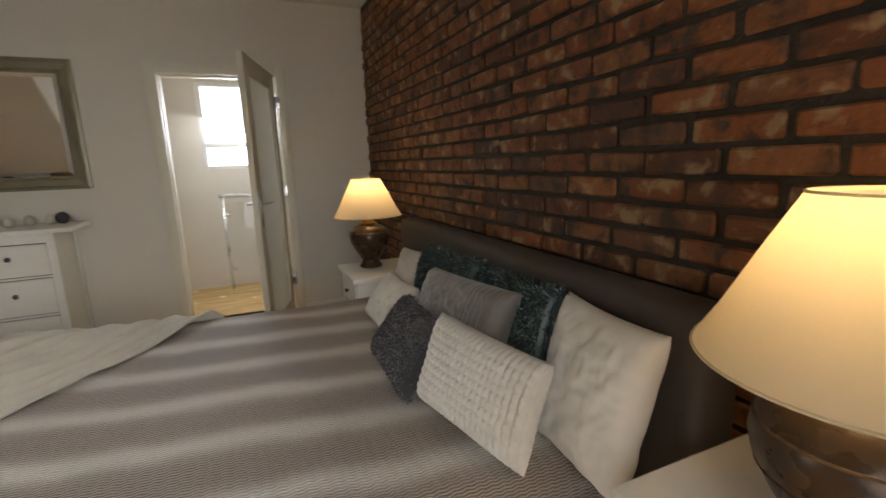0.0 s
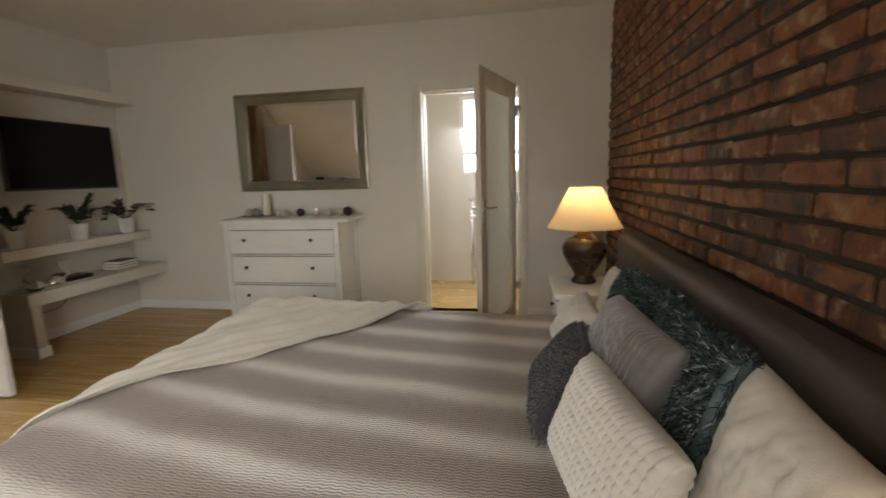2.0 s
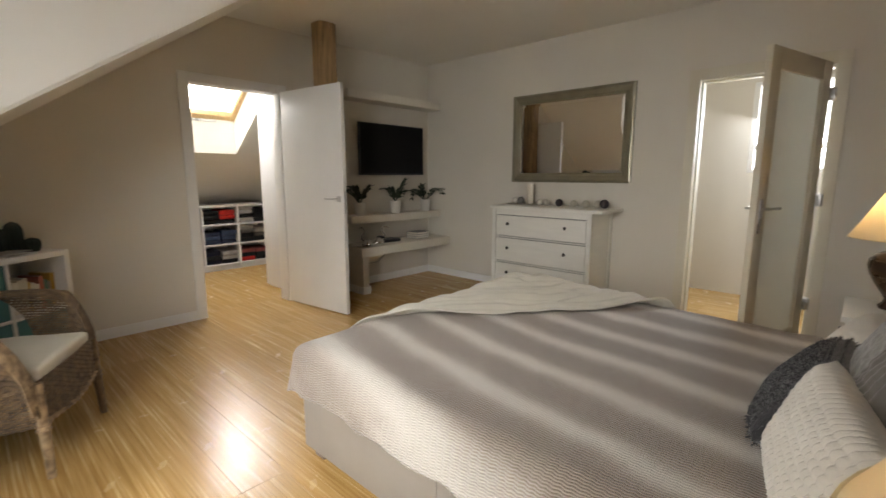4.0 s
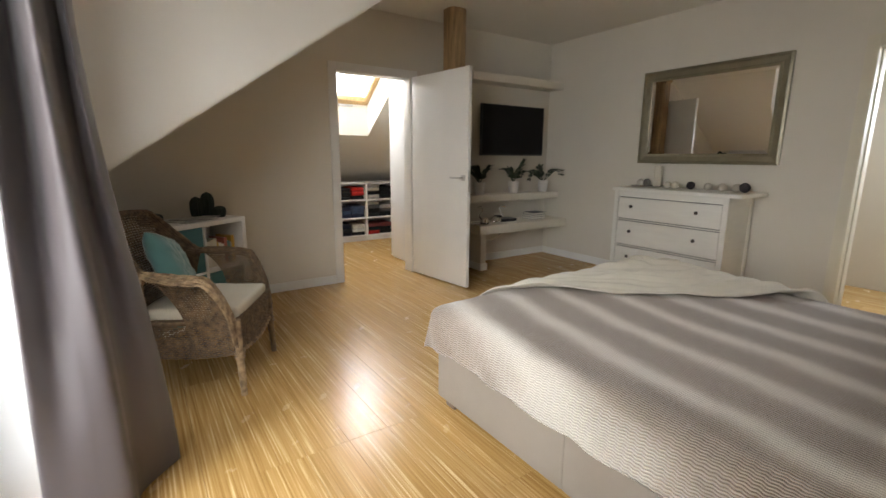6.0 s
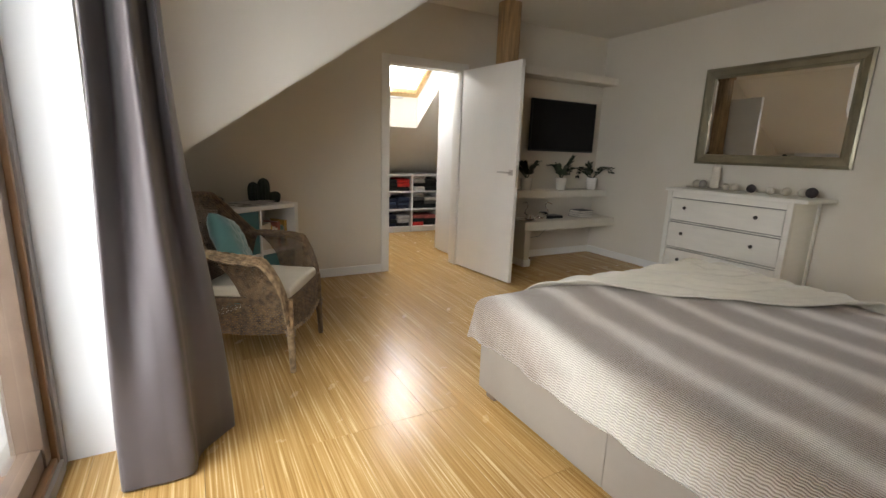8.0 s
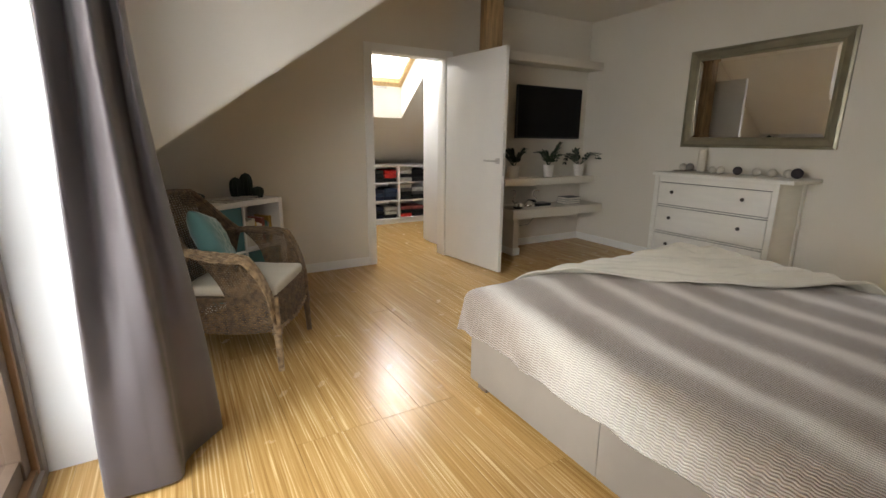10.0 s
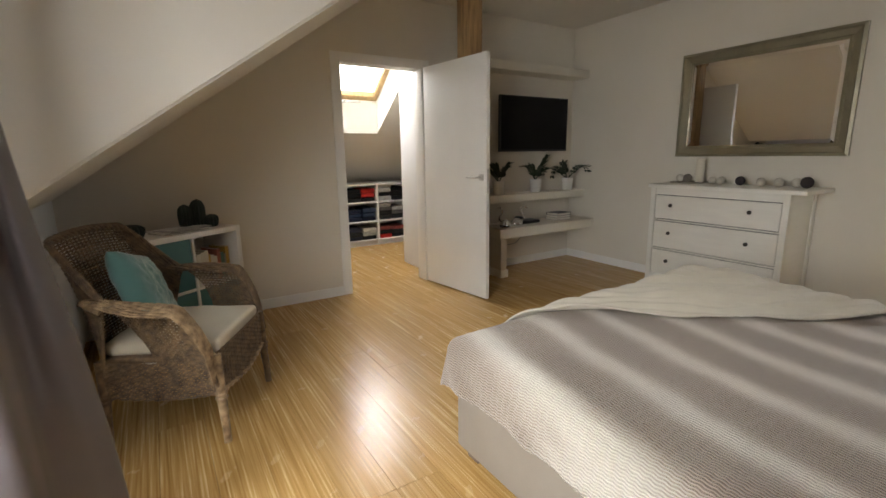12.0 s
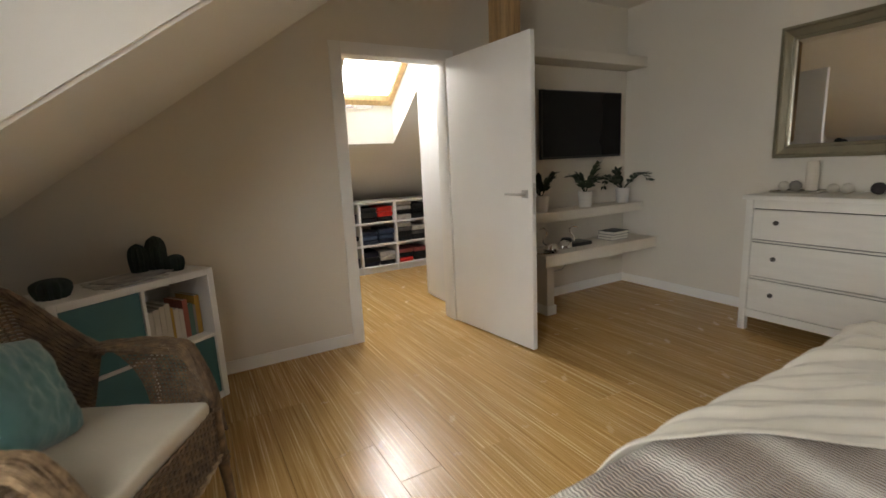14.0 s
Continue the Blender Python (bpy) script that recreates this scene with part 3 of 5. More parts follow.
# ---- night tables and lamps ----
def night_table(m, w, d, h):
    t = thing("night_table", m, "white painted night table with a drawer and small dark knob", "night table", "night tables beside the bed")
    part("top", boxes(((-d, 0, h - 0.03), (0.0, w, h)), bevel=0.006), WHITE_WOOD, t)
    part("body", boxes(((-d + 0.03, 0.025, 0.12), (-0.015, w - 0.025, h - 0.03)), bevel=0.004), WHITE_WOOD, t)
    part("drawer", boxes(((-d + 0.018, 0.05, h - 0.2), (-d + 0.03, w - 0.05, h - 0.055)), bevel=0.004), WHITE_WOOD, t)
    part("door", boxes(((-d + 0.018, 0.05, 0.15), (-d + 0.03, w - 0.05, h - 0.215)), bevel=0.004), WHITE_WOOD, t)
    for z in (h - 0.125, h - 0.3):
        k = lathe([(0.0, 0), (0.006, 0.001), (0.006, 0.012), (0.014, 0.018), (0.012, 0.026), (0, 0.028)], 16)
        bmesh.ops.rotate(k, verts=k.verts, matrix=Matrix.Rotation(radians(-90), 3, "Y"))
        bmesh.ops.translate(k, verts=k.verts, vec=(-d + 0.02, w * 0.5, z))
        part("knob", k, DARK_KNOB, t)
    for y in (0.03, w - 0.07):
        for x in (-d + 0.035, -0.06):
            part("leg", boxes(((x, y, 0), (x + 0.04, y + 0.04, 0.13)), bevel=0.003), WHITE_WOOD, t)
    return t


night_table(pose(2.29, 3.72, 0), 0.5, 0.51, 0.612)
night_table(pose(2.29, 1.12, 0), 0.53, 0.44, 0.65)

SHADE = bpy.data.materials.new("lampshade_cloth")
SHADE.use_nodes = True
sn, sl = SHADE.node_tree.nodes, SHADE.node_tree.links
sb = sn["Principled BSDF"]
sb.inputs["Base Color"].default_value, sb.inputs["Roughness"].default_value = (0.84, 0.76, 0.58, 1), 0.9
tr = sn.new("ShaderNodeBsdfTranslucent")
tr.inputs["Color"].default_value = (0.9, 0.78, 0.54, 1)
ms = sn.new("ShaderNodeMixShader")
ms.inputs[0].default_value = 0.6
sl.new(sb.outputs[0], ms.inputs[1])
sl.new(tr.outputs[0], ms.inputs[2])
sl.new(ms.outputs[0], sn["Material Output"].inputs["Surface"])
BRONZE = mat("dark_bronze_glaze", (0.045, 0.03, 0.022), 0.28, 0.5, 9, 0.1, 40, metal=0.45, second=(0.09, 0.052, 0.028))
BRASS = mat("aged_brass", (0.42, 0.25, 0.09), 0.3, 0.25, 12, 0.05, 60, metal=0.9)

SHADE_TRIM = mat("shade_trim", (0.75, 0.62, 0.38), 0.8)


def table_lamp(x, y, z, s, watts):
    t = thing("table_lamp", pose(x, y, z), "lit table lamp with cream cone shade and dark bronze urn base", "lamp", "table lamps beside the bed")
    part("foot", lathe([(0.0, 0), (0.075 * s, 0), (0.078 * s, 0.012 * s), (0.062 * s, 0.03 * s), (0.058 * s, 0.05 * s), (0.066 * s, 0.062 * s), (0, 0.063 * s)], 40), BRONZE, t)
    prof = [(0.062, 0.06), (0.078, 0.085), (0.106, 0.13), (0.130, 0.18), (0.138, 0.215), (0.134, 0.245), (0.112, 0.272), (0.078, 0.289), (0.056, 0.298)]
    part("urn", lathe([(r * s, h * s) for r, h in prof], 48), BRONZE, t, "dark bronze glazed urn")
    for h, r in ((0.168, 0.1255), (0.246, 0.1335)):
        part("ring", lathe([((r - 0.004) * s, (h - 0.004) * s), ((r + 0.0015) * s, h * s), ((r - 0.004) * s, (h + 0.004) * s)], 48), BRONZE, t)
    part("neck", lathe([(0.056 * s, 0.297 * s), (0.06 * s, 0.305 * s), (0.042 * s, 0.315 * s), (0.038 * s, 0.328 * s), (0.05 * s, 0.338 * s), (0.05 * s, 0.347 * s), (0.02 * s, 0.355 * s), (0.014 * s, 0.40 * s), (0, 0.401 * s)], 32), BRASS, t, "turned brass neck")
    sh = part("shade", lathe([(0.229 * s, 0.355 * s), (0.191 * s, 0.42 * s), (0.141 * s, 0.52 * s), (0.096 * s, 0.605 * s)], 64), SHADE, t, "cream pleated cloth shade, glowing warm")
    bm2 = bmesh.new()
    bm2.from_mesh(sh.data)
    bmesh.ops.delete(bm2, geom=[f for f in bm2.faces if len(f.verts) > 4], context="FACES")
    bm2.to_mesh(sh.data)
    bm2.free()
    for r, h in ((0.229, 0.356), (0.096, 0.604)):
        b = bmesh.new()
        tube(b, [(r * s * math.cos(a * math.pi / 24), r * s * math.sin(a * math.pi / 24), h * s) for a in range(49)], 0.0025, 6)
        part("shade_trim", b, SHADE_TRIM, t)
    part("bulb", lathe([(0, 0.40 * s), (0.014, 0.41 * s), (0.03, 0.45 * s), (0.024, 0.49 * s), (0, 0.505 * s)], 20), emitter("warm_bulb", (1.0, 0.72, 0.38), 2.5), t)
    lamp_object("table_lamp_light", "POINT", watts, (1.0, 0.74, 0.42), pose(x, y, z + 0.53 * s), radius=0.035)
    return t


table_lamp(1.98, 4.05, 0.612, 0.985, 2.6)
table_lamp(2.035, 1.355, 0.65, 0.99, 2.0)

# ---- pillows ----
def pillow_shape(w, h, t, nu=44, nv=44, wrinkle=0.0, seed=0.0, surface=None):
    bm = bmesh.new()
    for side in (-1, 1):
        def fn(u, v):
            a, c = 2 * u - 1, 2 * v - 1
            pin = 1 - 0.055 * (1 - c * c) ** 1.0
            pin2 = 1 - 0.055 * (1 - a * a) ** 1.0
            body = (max(0.0, 1 - a ** 4) * max(0.0, 1 - c ** 4)) ** 0.5
            y = side * t / 2 * body
            if wrinkle:
                y += side * body * wrinkle * (noise.noise((4 * a + seed, 4 * c, 3.1)) + 0.5 * noise.noise((10 * a, 9 * c + seed, 1)))
            if surface:
                y += side * surface(a, c) * min(1, body * 2)
            return (a * w / 2 * pin, y, c * h / 2 * pin2)
        grid_mesh(bm, fn, nu, nv)
    bmesh.ops.remove_doubles(bm, verts=bm.verts, dist=0.0008)
    return bm


def pillow(m, label, bm, material):
    ob = mesh_object("pillow", bm, material)
    ob.data.set_sharp_from_angle(angle=radians(180))
    ob.matrix_basis = m
    return tagged(ob, label, "pillow", "pillows on the bed")


LINEN = mat("white_linen", (0.70, 0.66, 0.58), 0.85, 0.05, 10, 0.2, 380, sheen=0.2)
KNIT = mat("white_knit", (0.66, 0.62, 0.55), 0.9, 0.08, 30, 0.35, 300, sheen=0.3)
SATIN = mat("grey_satin", (0.145, 0.132, 0.117), 0.45, 0.12, 14, 0.12, 300, sheen=0.4)
FUR = mat("charcoal_plush", (0.045, 0.042, 0.046), 0.9, 0.35, 40, 0.5, 260, sheen=0.5)
TEAL_SHAG = mat("teal_shag", (0.05, 0.1, 0.1), 0.32, 0.5, 40, 0.1, 100)
tn, tl = TEAL_SHAG.node_tree.nodes, TEAL_SHAG.node_tree.links
ti, tr_ = tn.new("ShaderNodeNewGeometry"), tn.new("ShaderNodeValToRGB")
for pos, col in ((0.35, (0.025, 0.055, 0.053)), (0.7, (0.06, 0.105, 0.1)), (0.9, (0.16, 0.21, 0.20)), (0.97, (0.40, 0.44, 0.42))):
    tr_.color_ramp.elements.new(pos).color = (*col, 1)
tr_.color_ramp.elements[0].color, tr_.color_ramp.elements[-1].color = (0.012, 0.03, 0.03, 1), (0.5, 0.53, 0.5, 1)
tl.new(ti.outputs["Random Per Island"], tr_.inputs[0])
tl.new(tr_.outputs[0], tn["Principled BSDF"].inputs["Base Color"])

z0 = BZ + 0.02


def leaning(centre, across, up):
    """The pose of a pillow: its middle, the way of its long side and the way of its height."""
    x = Vector(across).normalized()
    y = Vector(up).cross(x).normalized()
    z = x.cross(y)
    return Matrix.Translation(centre) @ Matrix((x, y, z)).transposed().to_4x4()


pillow(leaning((2.02, 1.905, z0 + 0.195), (-0.02, -0.4, -0.01), (0.11, 0.0, 0.4)), "cream linen pillow leaning against the leather headboard", pillow_shape(0.375, 0.43, 0.14, wrinkle=0.012, seed=2), LINEN)


def shag(w, h, t, count, length, rnd):
    bm = pillow_shape(w, h, t, 30, 30)
    bm.faces.ensure_lookup_table()
    bmesh.ops.recalc_face_normals(bm, faces=bm.faces)
    base = [(f.calc_center_median(), f.normal.copy()) for f in bm.faces]
    for _ in range(count):
        p, nrm = rnd.choice(base)
        if nrm.dot(p) < 0:
            nrm = -nrm
        p = p + Vector((rnd.uniform(-0.008, 0.008), 0, rnd.uniform(-0.008, 0.008)))
        d = (nrm + Vector((rnd.uniform(-0.9, 0.9), rnd.uniform(-0.4, 0.4), rnd.uniform(-1.0, 0.5)))).normalized()
        side = d.cross(Vector((rnd.uniform(-1, 1), rnd.uniform(-1, 1), rnd.uniform(-1, 1)))).normalized() * 0.0017
        ln = length * rnd.uniform(0.6, 1.3)
        mid = p + d * ln * 0.55 + nrm * 0.004
        tip = p + d * ln + Vector((0, 0, -0.006))
        v = [bm.verts.new(q) for q in (p - side, p + side, mid + side * 0.9, mid - side * 0.9, tip)]
        bm.faces.new((v[0], v[1], v[2], v[3]))
        bm.faces.new((v[3], v[2], v[4]))
    return bm


rnd = random.Random(4)
TEAL = "dark teal tinsel-shag cushion leaning against the headboard"
pillow(leaning((2.01, 2.294, z0 + 0.205), (-0.01, -0.44, 0.02), (0.11, 0, 0.4)), TEAL, shag(0.45, 0.41, 0.13, 17000, 0.027, rnd), TEAL_SHAG)
pillow(leaning((2.02, 2.868, z0 + 0.195), (0.04, -0.5, 0.01), (0.11, 0, 0.4)), TEAL, shag(0.49, 0.40, 0.13, 17000, 0.027, rnd), TEAL_SHAG)
pillow(leaning((1.915, 2.488, z0 + 0.272), (0.011, -0.644, 0.048), (0.075, -0.013, 0.15)), "grey satin cushion with a pleated end", pillow_shape(0.66, 0.22, 0.15, 120, 40, 0.006, 5, lambda a, c: 0.006 * abs(math.sin(40 * a)) if a > 0.5 else 0), SATIN)
pillow(leaning((1.735, 2.565, z0 + 0.14), (-0.015, -0.46, 0.0), (0.17, 0.02, 0.215)), "charcoal plush cushion standing among the pillows", shag(0.47, 0.275, 0.13, 9000, 0.006, rnd), FUR)
pillow(leaning((1.795, 2.128, z0 + 0.16), (0.099, -0.468, -0.014), (0.09, -0.01, 0.225)), "white knitted cushion with raised bobble rows", pillow_shape(0.485, 0.29, 0.11, 230, 110, 0.003, 8, lambda a, c: 0.016 * abs(math.sin(33 * a)) ** 0.8 * (0.68 + 0.32 * abs(math.sin(17 * c)))), KNIT)
pillow(leaning((2.055, 3.40, z0 + 0.145), (0.03, -0.4, 0.03), (0.09, 0, 0.32)), "cream linen pillow at the far end of the headboard", pillow_shape(0.42, 0.34, 0.12, wrinkle=0.01, seed=7), LINEN)
pillow(leaning((1.825, 3.08, z0 + 0.135), (0.0, -0.403, 0.0), (0.136, -0.03, 0.183)), "small white cushion lying before the cream pillow", pillow_shape(0.40, 0.26, 0.12, wrinkle=0.01, seed=11), LINEN)

# ---- chest of drawers ----
DX0, DX1, DY0, DY1, DH = -1.02, 0.06, 4.73, 5.185, 0.965
chest = thing("chest_of_drawers", pose(DX0, DY0, 0), "white painted chest of three drawers with dark knobs", "chest of drawers")
dw, dd = DX1 - DX0, DY1 - DY0
part("top", boxes(((-0.02, -0.02, DH - 0.03), (dw + 0.1, dd, DH)), bevel=0.006), WHITE_WOOD, chest)
part("side_panel", boxes(((0, 0, 0.0), (0.045, 0.045, DH - 0.03)), ((0, dd - 0.045, 0), (0.045, dd, DH - 0.03)), ((0.008, 0.045, 0.12), (0.03, dd - 0.045, DH - 0.03)), bevel=0.003), WHITE_WOOD, chest)
part("side_panel", boxes(((dw - 0.045, 0, 0.0), (dw, 0.045, DH - 0.03)), ((dw - 0.045, dd - 0.045, 0), (dw, dd, DH - 0.03)), ((dw - 0.03, 0.045, 0.12), (dw - 0.008, dd - 0.045, DH - 0.03)), bevel=0.003), WHITE_WOOD, chest)
part("back_panel", boxes(((0.045, dd - 0.02, 0.12), (dw - 0.045, dd - 0.01, DH - 0.03)), bevel=0), WHITE_WOOD, chest)
part("rail", boxes(((0.045, 0.006, 0.10), (dw - 0.045, 0.03, 0.155)), ((0.045, 0.006, 0.385), (dw - 0.045, 0.03, 0.397)), ((0.045, 0.006, 0.645), (dw - 0.045, 0.03, 0.657)), ((0.045, 0.006, 0.875), (dw - 0.045, 0.03, DH - 0.03)), bevel=0.002), WHITE_WOOD, chest)
# black sheet behind the drawer fronts, added as the shade in their gaps
part("gap_shade_sheet", boxes(((0.046, 0.034, 0.156), (dw - 0.046, 0.04, 0.874)), bevel=0), BLACK, chest)
for za, zb in ((0.160, 0.378), (0.404, 0.638), (0.664, 0.868)):
    dr = part("drawer", boxes(((0.05, 0.004, za), (dw - 0.05, 0.028, zb)), bevel=0.003), WHITE_WOOD, chest)
    for kx in (0.2, dw - 0.25):
        k = lathe([(0.0, 0), (0.007, 0.001), (0.007, 0.012), (0.016, 0.017), (0.015, 0.026), (0.008, 0.03), (0, 0.0305)], 18)
        bmesh.ops.rotate(k, verts=k.verts, matrix=Matrix.Rotation(radians(90), 3, "X"))
        bmesh.ops.translate(k, verts=k.verts, vec=(kx, 0.005, (za + zb) / 2 + 0.02))
        part("knob", k, DARK_KNOB, dr, "dark metal knob")

# things on the chest
zt = DH
CANDLE = mat("ivory_wax", (0.70, 0.64, 0.53), 0.5, 0.05, 8, 0.05, 60)
tagged(mesh_object("pillar_candle", lathe([(0, 0.012), (0.034, 0.012), (0.036, 0.016), (0.036, 0.205), (0.033, 0.21), (0.01, 0.204), (0, 0.204)], 32, (-0.79, 5.08, zt)), CANDLE), "tall ivory pillar candle on a silver tray", "candle")
tray = boxes(((-0.97, 4.93, zt), (-0.70, 5.14, zt + 0.008)), ((-0.975, 4.925, zt + 0.006), (-0.965, 5.145, zt + 0.018)), ((-0.705, 4.925, zt + 0.006), (-0.695, 5.145, zt + 0.018)), ((-0.965, 4.925, zt + 0.006), (-0.705, 4.935, zt + 0.018)), ((-0.965, 5.135, zt + 0.006), (-0.705, 5.145, zt + 0.018)), bevel=0.002)
tagged(mesh_object("tray", tray, SILVER), "small rectangular silver tray on the chest of drawers", "tray")
COTTON_W, COTTON_D, COTTON_G = (mat("pale_cotton", (0.62, 0.57, 0.48), 0.9, 0.15, 25, 0.4, 150), mat("dark_cotton", (0.05, 0.04, 0.045), 0.9, 0.2, 25, 0.4, 150), mat("grey_cotton", (0.24, 0.22, 0.2), 0.9, 0.2, 25, 0.4, 150))


def cotton_ball(x, y, z, r, material, label):
    prof = [(r * math.sin(math.pi * i / 18) if 0 < i < 18 else 0.0, r - r * math.cos(math.pi * i / 18)) for i in range(19)]
    b = lathe(prof, 28)
    for v in b.verts:
        v.co *= 1 + 0.03 * noise.noise(v.co * 40)
    ob = tagged(mesh_object("cotton_ball", b, material), label, "decorative ball", "cotton balls of a light string")
    ob.matrix_basis = pose(x, y, z)


for x, y, r, mm, lb, lift in ((-0.92, 5.0, 0.034, COTTON_W, "pale cotton ball on the silver tray", 0.012), (-0.845, 4.99, 0.036, COTTON_G, "grey cotton ball on the silver tray", 0.012), (-0.65, 5.03, 0.032, COTTON_W, "pale cotton ball on the white chest", 0.0), (-0.57, 5.02, 0.034, COTTON_W, "pale cotton ball on the white chest", 0), (-0.42, 5.02, 0.037, COTTON_D, "dark plum cotton ball on the white chest", 0), (-0.27, 5.03, 0.034, COTTON_W, "pale cotton ball on the white chest", 0), (-0.15, 5.04, 0.035, COTTON_W, "pale cotton ball on the white chest", 0), (-0.03, 5.04, 0.036, COTTON_W, "pale cotton ball on the white chest", 0), (0.04, 5.02, 0.042, COTTON_D, "dark plum cotton ball on the white chest", 0)):
    cotton_ball(x, y, zt + lift, r, mm, lb)
bm = bmesh.new()
tube(bm, [(-0.65 + 0.70 * i / 30, 5.06 + 0.02 * math.sin(i * 1.3), zt + 0.004 + 0.02 * max(0, math.sin(i * 1.9))) for i in range(31)], 0.0018, 5)
tagged(mesh_object("light_string_cord", bm, WHITE), "thin pale cord joining the cotton balls", "cord")

# ---- mirror ----
mir = thing("wall_mirror", pose(-1.09, N, 1.198), "wide wall mirror in a champagne silver frame", "mirror")
mw, mh, fw = 1.295, 0.9, 0.095
bm = bmesh.new()
prof = [(0.0, 0.002), (0.0, 0.03), (0.02, 0.036), (0.03, 0.026), (0.07, 0.018), (0.08, 0.026), (fw, 0.022), (fw, 0.004)]
corner = [((0, 0), (1, 1)), ((mw, 0), (-1, 1)), ((mw, mh), (-1, -1)), ((0, mh), (1, -1))]
rings = [[bm.verts.new((p[0] + s[0] * o, -d, p[1] + s[1] * o)) for o, d in prof] for p, s in corner]
for i in range(4):
    a, b = rings[i], rings[(i + 1) % 4]
    for j in range(len(prof)):
        jj = (j + 1) % len(prof)
        bm.faces.new((a[j], b[j], b[jj], a[jj]))
part("frame", bm, CHAMPAGNE, mir, "champagne silver moulded frame", False)
bm = bmesh.new()
bv = 0.028
o = [bm.verts.new((x, -0.010, z)) for x, z in ((fw, fw), (mw - fw, fw), (mw - fw, mh - fw), (fw, mh - fw))]
i_ = [bm.verts.new((x, -0.0114, z)) for x, z in ((fw + bv, fw + bv), (mw - fw - bv, fw + bv), (mw - fw - bv, mh - fw - bv), (fw + bv, mh - fw - bv))]
bm.faces.new(i_)
for k in range(4):
    bm.faces.new((o[k], o[(k + 1) % 4], i_[(k + 1) % 4], i_[k]))
back = [bm.verts.new((v.co.x, -0.004, v.co.z)) for v in o]
for k in range(4):
    bm.faces.new((back[k], back[(k + 1) % 4], o[(k + 1) % 4], o[k]))
part("mirror_glass", bm, MIRROR, mir, "clear mirror glass with a faceted rim", False)

# ---- television wall ----
tv = thing("television", pose(W, 4.03, 1.27), "black flat television mounted on the white wall", "television")
part("casing", boxes(((0.07, 0, 0), (0.105, 0.98, 0.575)), bevel=0.006), BLACK, tv)
part("screen", boxes(((0.106, 0.012, 0.018), (0.108, 0.968, 0.563)), bevel=0), SCREEN, tv)
part("bracket", boxes(((0.0, 0.4, 0.2), (0.07, 0.6, 0.4)), bevel=0.004), DARK_KNOB, tv)
for nm, z0_, z1_, x1, y0 in (("wall_shelf", 2.062, 2.145, -2.19, 3.81), ("wall_shelf", 0.748, 0.828, -2.19, 3.81)):
    tagged(mesh_object(nm, boxes(((W, y0, z0_), (x1, N - 0.002, z1_)), bevel=0.004), WALL), "thick white plastered wall shelf", "shelf", "shelves on the television wall")
bench = thing("wall_bench", pose(0, 0, 0), "low white plastered bench shelf with one leg", "bench")
part("bench_top", boxes(((W, 3.815, 0.405), (-2.03, N - 0.002, 0.503)), bevel=0.004), WALL, bench)
part("leg", boxes(((W + 0.02, 3.83, 0.0), (-2.035, 3.905, 0.405)), bevel=0.004), WALL, bench)
part("leg_base", boxes(((W + 0.02, 3.822, 0.0), (-2.025, 3.92, 0.08)), bevel=0.003), WHITE, bench)

LEAF = mat("dark_glossy_leaf", (0.022, 0.04, 0.018), 0.32, 0.4, 20, 0.05, 60, sheen=0.0)
POT = mat("white_ceramic", (0.78, 0.76, 0.72), 0.25, 0.03, 6, 0.02, 50)


def pot_plant(x, y, z, seed, arch):
    r = random.Random(seed)
    t = thing("pot_plant", pose(x, y, z), "dark green leafy plant in a white ceramic pot", "plant", "pot plants on the wall shelf")
    part("pot", lathe([(0, 0), (0.05, 0), (0.054, 0.005), (0.066, 0.135), (0.069, 0.14), (0.064, 0.142), (0.06, 0.12), (0, 0.12)], 32), POT, t, "white ceramic pot")
    part("soil", lathe([(0, 0.121), (0.059, 0.122), (0.0, 0.126)], 20), mat("potting_soil", (0.03, 0.022, 0.015), 0.95), t)
    st, lf = bmesh.new(), bmesh.new()
    for k in range(7):
        a = r.uniform(-1.9, 1.9) - math.pi / 2 if k % 3 else r.uniform(0, 6.28)
        ln, lean = r.uniform(0.2, 0.34), r.uniform(0.35, 1.0) * arch
        pts = []
        for i in range(9):
            q = i / 8
            rad = ln * (q * lean)
            pts.append(Vector((max(-0.10, 0.8 * rad * math.cos(a)), rad * math.sin(a) * 1.1, 0.12 + ln * (q - 0.62 * lean * q * q * q))))
        tube(st, pts, [0.005 * (1 - 0.6 * i / 8) for i in range(9)], 6)
        for i in range(2, 9):
            for sgn in (-1, 1):
                d = (pts[i] - pts[i - 1]).normalized()
                side = d.cross(Vector((0, 0, 1))).normalized() * sgn
                w = (side * 0.8 + d * 0.7 + Vector((0, 0, r.uniform(-0.2, 0.4)))).normalized()
                L, B = r.uniform(0.05, 0.072), r.uniform(0.013, 0.018)
                nrm = w.cross(d).normalized()
                cr = nrm.cross(w)
                p0 = pts[i]
                sp = [lf.verts.new(p0 + w * L * f + nrm * (-0.006 * math.sin(f * 3.14))) for f in (0, 0.3, 0.65, 1)]
                ra = [lf.verts.new(p0 + w * L * f + cr * B * g) for f, g in ((0.3, 1), (0.65, 0.85))]
                rb = [lf.verts.new(p0 + w * L * f - cr * B * g) for f, g in ((0.3, 1), (0.65, 0.85))]
                for e in (ra, rb):
                    lf.faces.new((sp[0], e[0], sp[1]))
                    lf.faces.new((sp[1], e[0], e[1], sp[2]))
                    lf.faces.new((sp[2], e[1], sp[3]))
    part("stems", st, LEAF, t)
    part("leaves", lf, LEAF, t)


